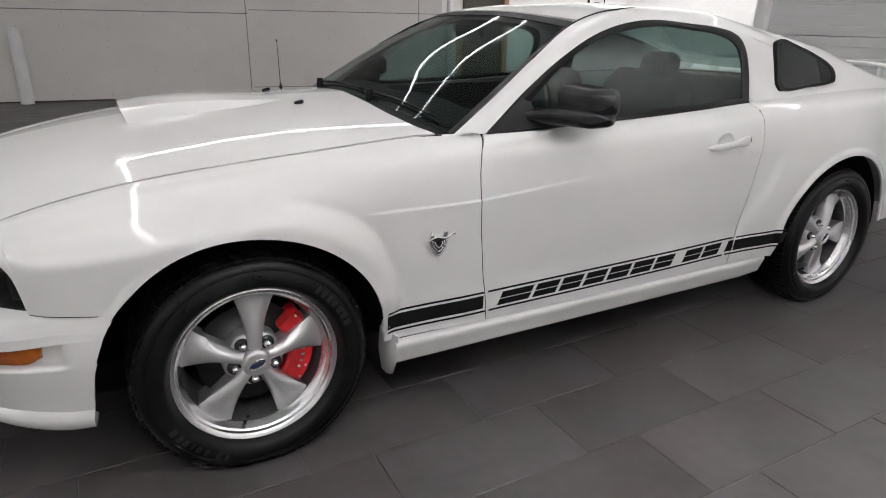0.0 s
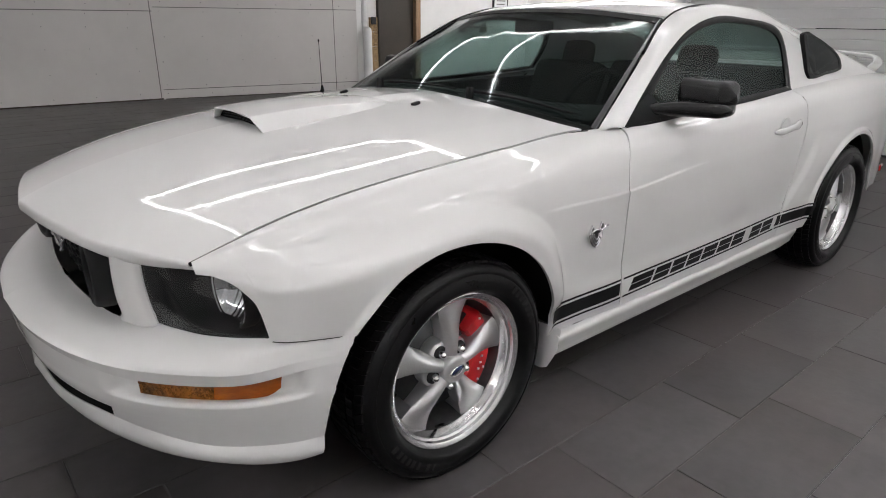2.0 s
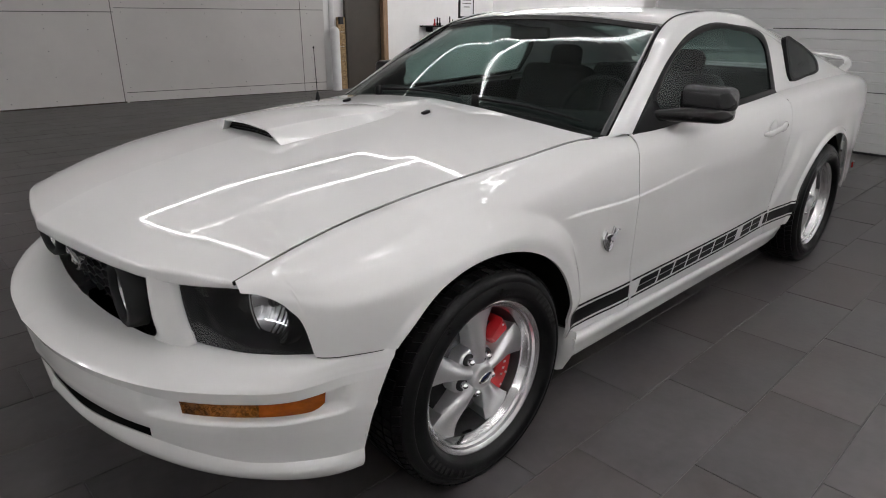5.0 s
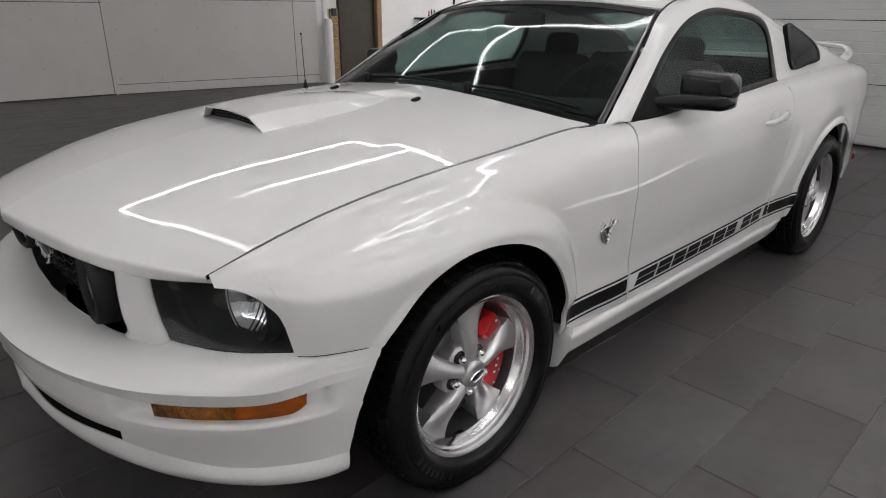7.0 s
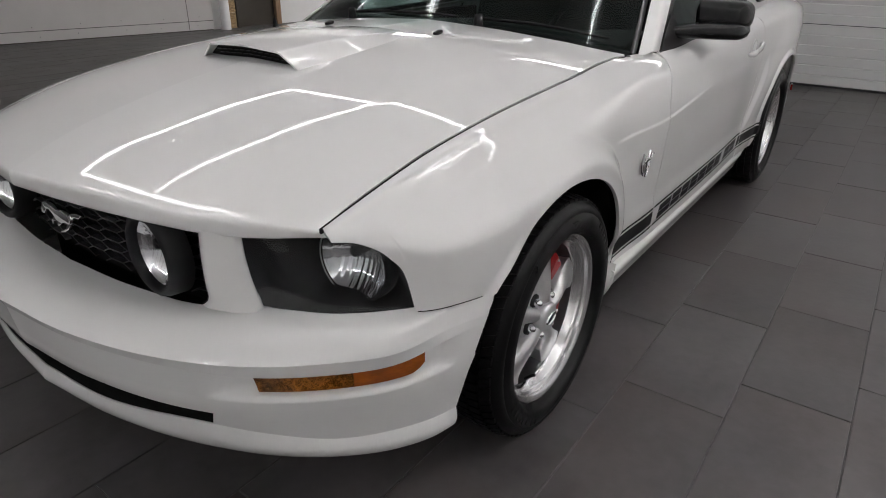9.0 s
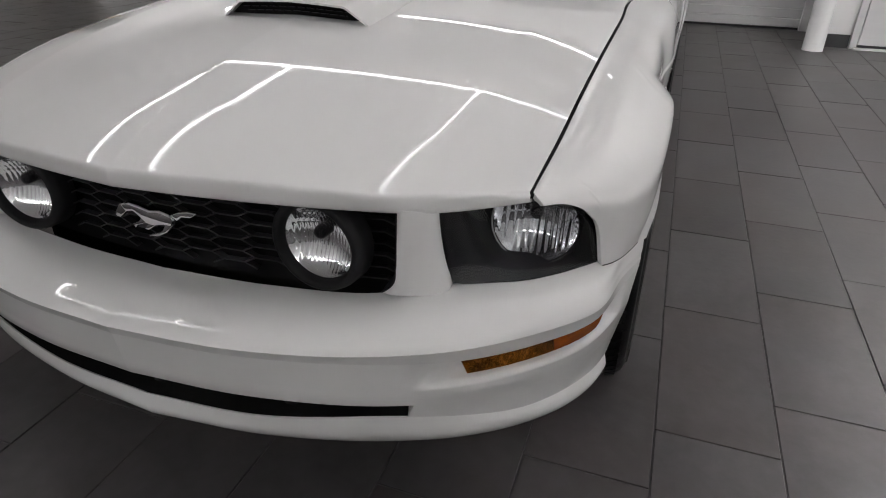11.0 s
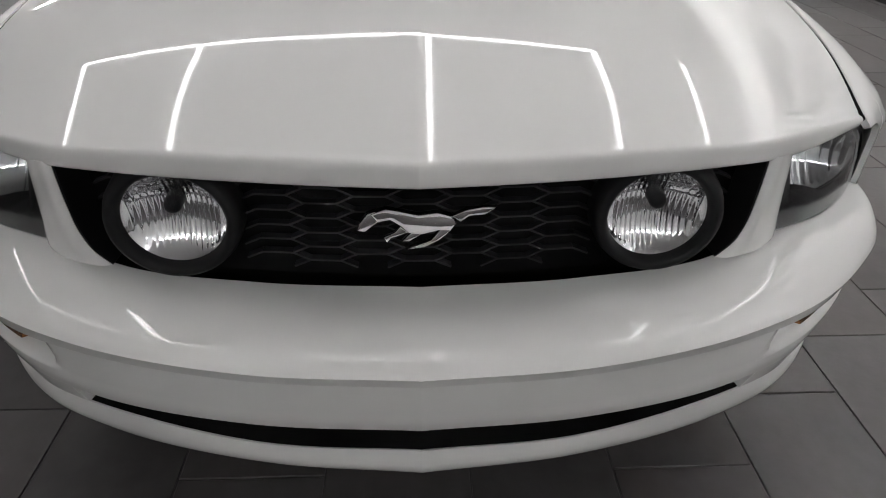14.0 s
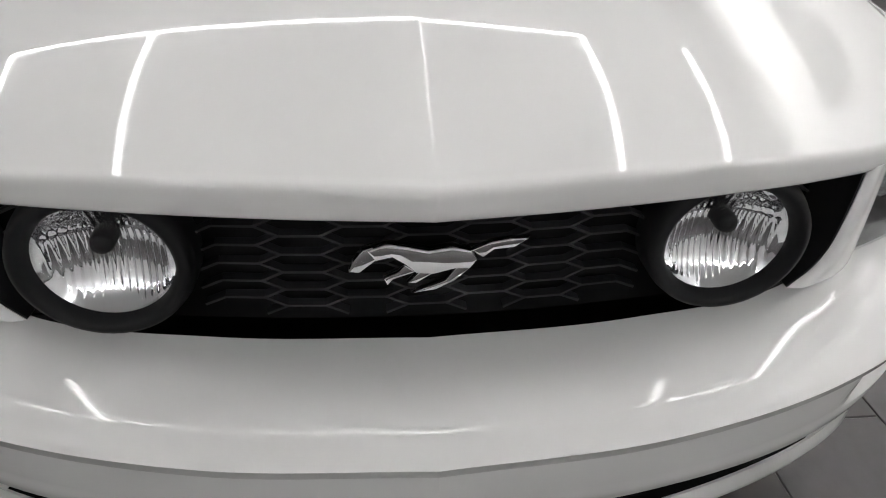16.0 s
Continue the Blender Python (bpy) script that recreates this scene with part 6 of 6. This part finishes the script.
wheel_f, wheel_r, brake_f = make_wheel(4), make_wheel(22), make_brake()
place(wheel_f, Matrix.Translation((0, -0.79, HUB)))
place(wheel_r, Matrix.Translation((2.72, -0.803, HUB)))
place(brake_f, Matrix.Translation((0, -0.796, HUB)))
copy_thing(brake_f, Matrix.Translation((2.72, -0.818, HUB)) @ Euler((0, radians(180), 0)).to_matrix().to_4x4())
for one, cx in ((wheel_f, 0.0), (wheel_r, 2.72)):
    copy_thing(one, Matrix.Translation((cx, 0.79, HUB)) @ Euler((0, 0, math.pi)).to_matrix().to_4x4())
    copy_thing(brake_f, Matrix.Translation((cx, 0.775, HUB)) @ Euler((0, 0, math.pi)).to_matrix().to_4x4())

# ---- cabin ----
dash = []
for s in np.linspace(-0.72, 0.72, 25):
    b = 0.012 * math.cos(s * 9)
    dash.append(line([(0.72, s, 0.955), (0.85, s, 0.975), (1.00, s, 0.965 + b), (1.08, s, 0.93 + b), (1.10, s, 0.85), (1.06, s, 0.70), (1.0, s, 0.55)], 18))
sheet("dashboard", np.stack(dash), INTERIOR, car, 0.01, "dark dashboard", heart=np.array([0.9, 0, 0.6]))
wheel_m = Matrix.Translation((1.22, -0.37, 0.905)) @ Euler((0, radians(-66), 0)).to_matrix().to_4x4()
bm = bmesh.new()
for k in range(40):
    an = 2 * math.pi * k / 40
    for j in range(8):
        t = 2 * math.pi * j / 8
        bm.verts.new(((0.185 + 0.014 * math.cos(t)) * math.cos(an), (0.185 + 0.014 * math.cos(t)) * math.sin(an), 0.014 * math.sin(t)))
bm.verts.ensure_lookup_table()
for k in range(40):
    for j in range(8):
        bm.faces.new([bm.verts[i] for i in (k * 8 + j, (k + 1) % 40 * 8 + j, (k + 1) % 40 * 8 + (j + 1) % 8, k * 8 + (j + 1) % 8)])
for spoke_a in (0, 120, 240):
    an = math.radians(spoke_a)
    b = box_bm((0.18, 0.03, 0.012), (0.09 * math.cos(an), 0.09 * math.sin(an), -0.008), 0.004, Euler((0, 0, an)).to_matrix().to_4x4())
    me = bpy.data.meshes.new("tmp")
    b.to_mesh(me)
    b.free()
    bm.from_mesh(me)
    bpy.data.meshes.remove(me)
bmesh.ops.transform(bm, matrix=wheel_m, verts=bm.verts)
part("steering_wheel", bm, INTERIOR, car, "dark steering wheel")
for y in (-0.37, 0.37):
    seat = tagged(new("seat"), "charcoal leather bucket seat")
    seat.parent = car
    part("cushion", box_bm((0.52, 0.50, 0.16), (1.55, y, 0.52), 0.05, Euler((0, radians(-8), 0)).to_matrix().to_4x4(), 3), LEATHER, seat)
    part("backrest", box_bm((0.15, 0.48, 0.56), (1.88, y, 0.79), 0.06, Euler((0, radians(18), 0)).to_matrix().to_4x4(), 3), LEATHER, seat)
    part("headrest", box_bm((0.10, 0.20, 0.155), (2.012, y, 1.093), 0.047, Euler((0, radians(12), 0)).to_matrix().to_4x4(), 3), LEATHER, seat)
part("rear_bench", join([box_bm((0.45, 1.2, 0.16), (2.35, 0, 0.60), 0.05), box_bm((0.14, 1.2, 0.45), (2.62, 0, 0.82), 0.05, Euler((0, radians(25), 0)).to_matrix().to_4x4())]), LEATHER, car, "charcoal rear bench")
part("cabin_floor", box_bm((2.2, 1.5, 0.05), (1.9, 0, 0.40), 0.01), INTERIOR, car, "dark cabin floor")
part("parcel_shelf", box_bm((0.55, 1.25, 0.03), (3.0, 0, 0.995), 0.01), INTERIOR, car, "dark parcel shelf")
for sgn in (-1, 1):
    part("door_card", box_bm((1.30, 0.03, 0.45), (1.45, sgn * 0.765, 0.72), 0.01), INTERIOR, car, "dark inner door lining")
part("cabin_mirror", box_bm((0.03, 0.22, 0.06), (1.21, 0, 1.245), 0.012), INTERIOR, car, "rear-view mirror")

# ================= things in the room =================


def bollard(x, y, r=0.085, h=1.08):
    ob = part("bollard", lathe_bm([(0.0, h), (r * 0.45, h - 0.008), (r * 0.8, h - 0.03), (r, h - 0.075), (r, 0.006), (r + 0.004, 0.0), (0, 0.0)], 36, "z"), PIPE, None)
    ob.location = (x, y, 0)
    return tagged(ob, "white round safety bollard on the tile floor", "bollard", "bollards")


bollard(-1.18, 9.02, 0.09, 1.12)
bollard(5.78, 8.32, 0.085, 1.14)
bollard(5.29, -2.15, 0.09, 1.05)
ob = part("downpipe", lathe_bm([(0.055, 0.0), (0.055, 2.9), (0.0, 2.9)], 24, "z"), PIPE, None)
ob.location = (5.80, 8.46, 1.0)
tagged(ob, "white upright pipe in the wall corner", "pipe")

# shelf with small tools, notice frame
sh = tagged(new("wall_shelf"), "black wall shelf holding small tools", "shelf")
part("board", box_bm((0.95, 0.22, 0.03), (8.45, 8.33, 1.13), 0.004), BLACK_TRIM, sh, "", False)
for xx in (8.15, 8.75):
    part("bracket", box_bm((0.03, 0.20, 0.10), (xx, 8.34, 1.07), 0.004), BLACK_TRIM, sh, "", False)
for xx, hh, mt in ((8.28, 0.13, RED), (8.36, 0.16, BLACK_TRIM), (8.43, 0.15, BLACK_TRIM), (8.72, 0.18, BLACK_TRIM), (8.80, 0.12, BLACK_TRIM)):
    ob = part("hand_tool", lathe_bm([(0.0, hh), (0.012, hh - 0.006), (0.014, hh * 0.4), (0.024, hh * 0.3), (0.024, 0), (0, 0)], 14, "z"), mt, None)
    ob.location = (xx, 8.32, 1.145)
    tagged(ob, "small tool with a red grip on the black shelf" if mt is RED else "small black tool standing on the shelf", "tool", "tools on the shelf")
fr = tagged(new("framed_notice"), "dark-framed printed notice on the white wall", "picture frame")
part("frame", box_bm((0.46, 0.03, 0.66), (9.32, 8.43, 1.62), 0.006), BLACK_TRIM, fr, "dark frame", False)
part("sheet", box_bm((0.38, 0.004, 0.58), (9.32, 8.412, 1.62)), WHITE_MARK, fr, "pale printed sheet", False)
for k, wdt in enumerate((0.20, 0.14, 0.26, 0.26, 0.18)):
    part("print_bar", box_bm((wdt, 0.002, 0.02), (9.32, 8.409, 1.80 - 0.07 * k)), SEAM, fr, "plain grey bar of print", False)

# grey lettering on the south wall, as plain bars
sign = tagged(new("wall_sign"), "row of plain dark bars of lettering on the white wall", "sign")
for k in range(8):
    part("sign_bar", box_bm((0.17, 0.02, 0.30), (1.45 + 0.25 * k, -3.83, 2.88), 0.004), SIGN, sign, "dark letter-sized bar", False)
for k in range(6):
    part("sign_bar", box_bm((0.14, 0.02, 0.20), (1.55 + 0.21 * k, -3.83, 2.47), 0.004), SIGN, sign, "dark letter-sized bar", False)
door_sign = tagged(new("wall_sign"), "row of plain dark bars of lettering over the garage door", "sign")
for k in range(8):
    part("sign_bar", box_bm((0.02, 0.13, 0.20 if k < 5 else 0.14), (EAST + 0.115, 0.05 - 0.24 * k, 3.36), 0.004), SIGN, door_sign, "dark letter-sized bar", False)

# ================= floor tiles =================
TX, TY, GAP = 0.6096, 0.3048, 0.0032
ROW_Y, COL_X = -1.017, 0.302
tm = box_bm((TX - GAP, TY - GAP, 0.012), (0, 0, -0.006), 0.0016, None, 1)
tile_mesh = bpy.data.meshes.new("tile")
tm.to_mesh(tile_mesh)
tm.free()
tile_mesh.materials.append(TILE)
far_v, far_f = [], []
cube = [tuple(v.co) for v in tile_mesh.vertices]
cube_f = [tuple(p.vertices) for p in tile_mesh.polygons]
rng = random.Random(4)
for j in range(-10, 35):
    y = ROW_Y - TY / 2 + j * TY
    if not -4.0 < y < 9.4:
        continue
    for i in range(-12, 18):
        x = COL_X + TX / 2 + i * TX - (j % 3) * TX / 3
        if not -6.2 < x < 10.2:
            continue
        dz = rng.uniform(-0.0006, 0.0006)
        near = (-1.9 < x < 3.6 and -2.6 < y < -0.5) or (-2.6 < x < -0.3 and -1.6 < y < 1.4) or (3.6 <= x < 6.2 and -2.3 < y < -0.3)
        if near:
            ob = new("tile", tile_mesh)
            ob.location = (x, y, dz)
            ob.parent = floor
            ob.matrix_parent_inverse = floor.matrix_basis.inverted()
        else:
            o = len(far_v)
            far_v += [(a0 + x, b0 + y, c0 + dz) for a0, b0, c0 in cube]
            far_f += [tuple(q + o for q in f) for f in cube_f]
far = bpy.data.meshes.new("tile_field")
far.from_pydata(far_v, [], far_f)
ob = link("tile_field", far, TILE_FAR, floor)
ob.matrix_parent_inverse = floor.matrix_basis.inverted()
tagged(ob, "dark grey stone tiles", kind="stuff")
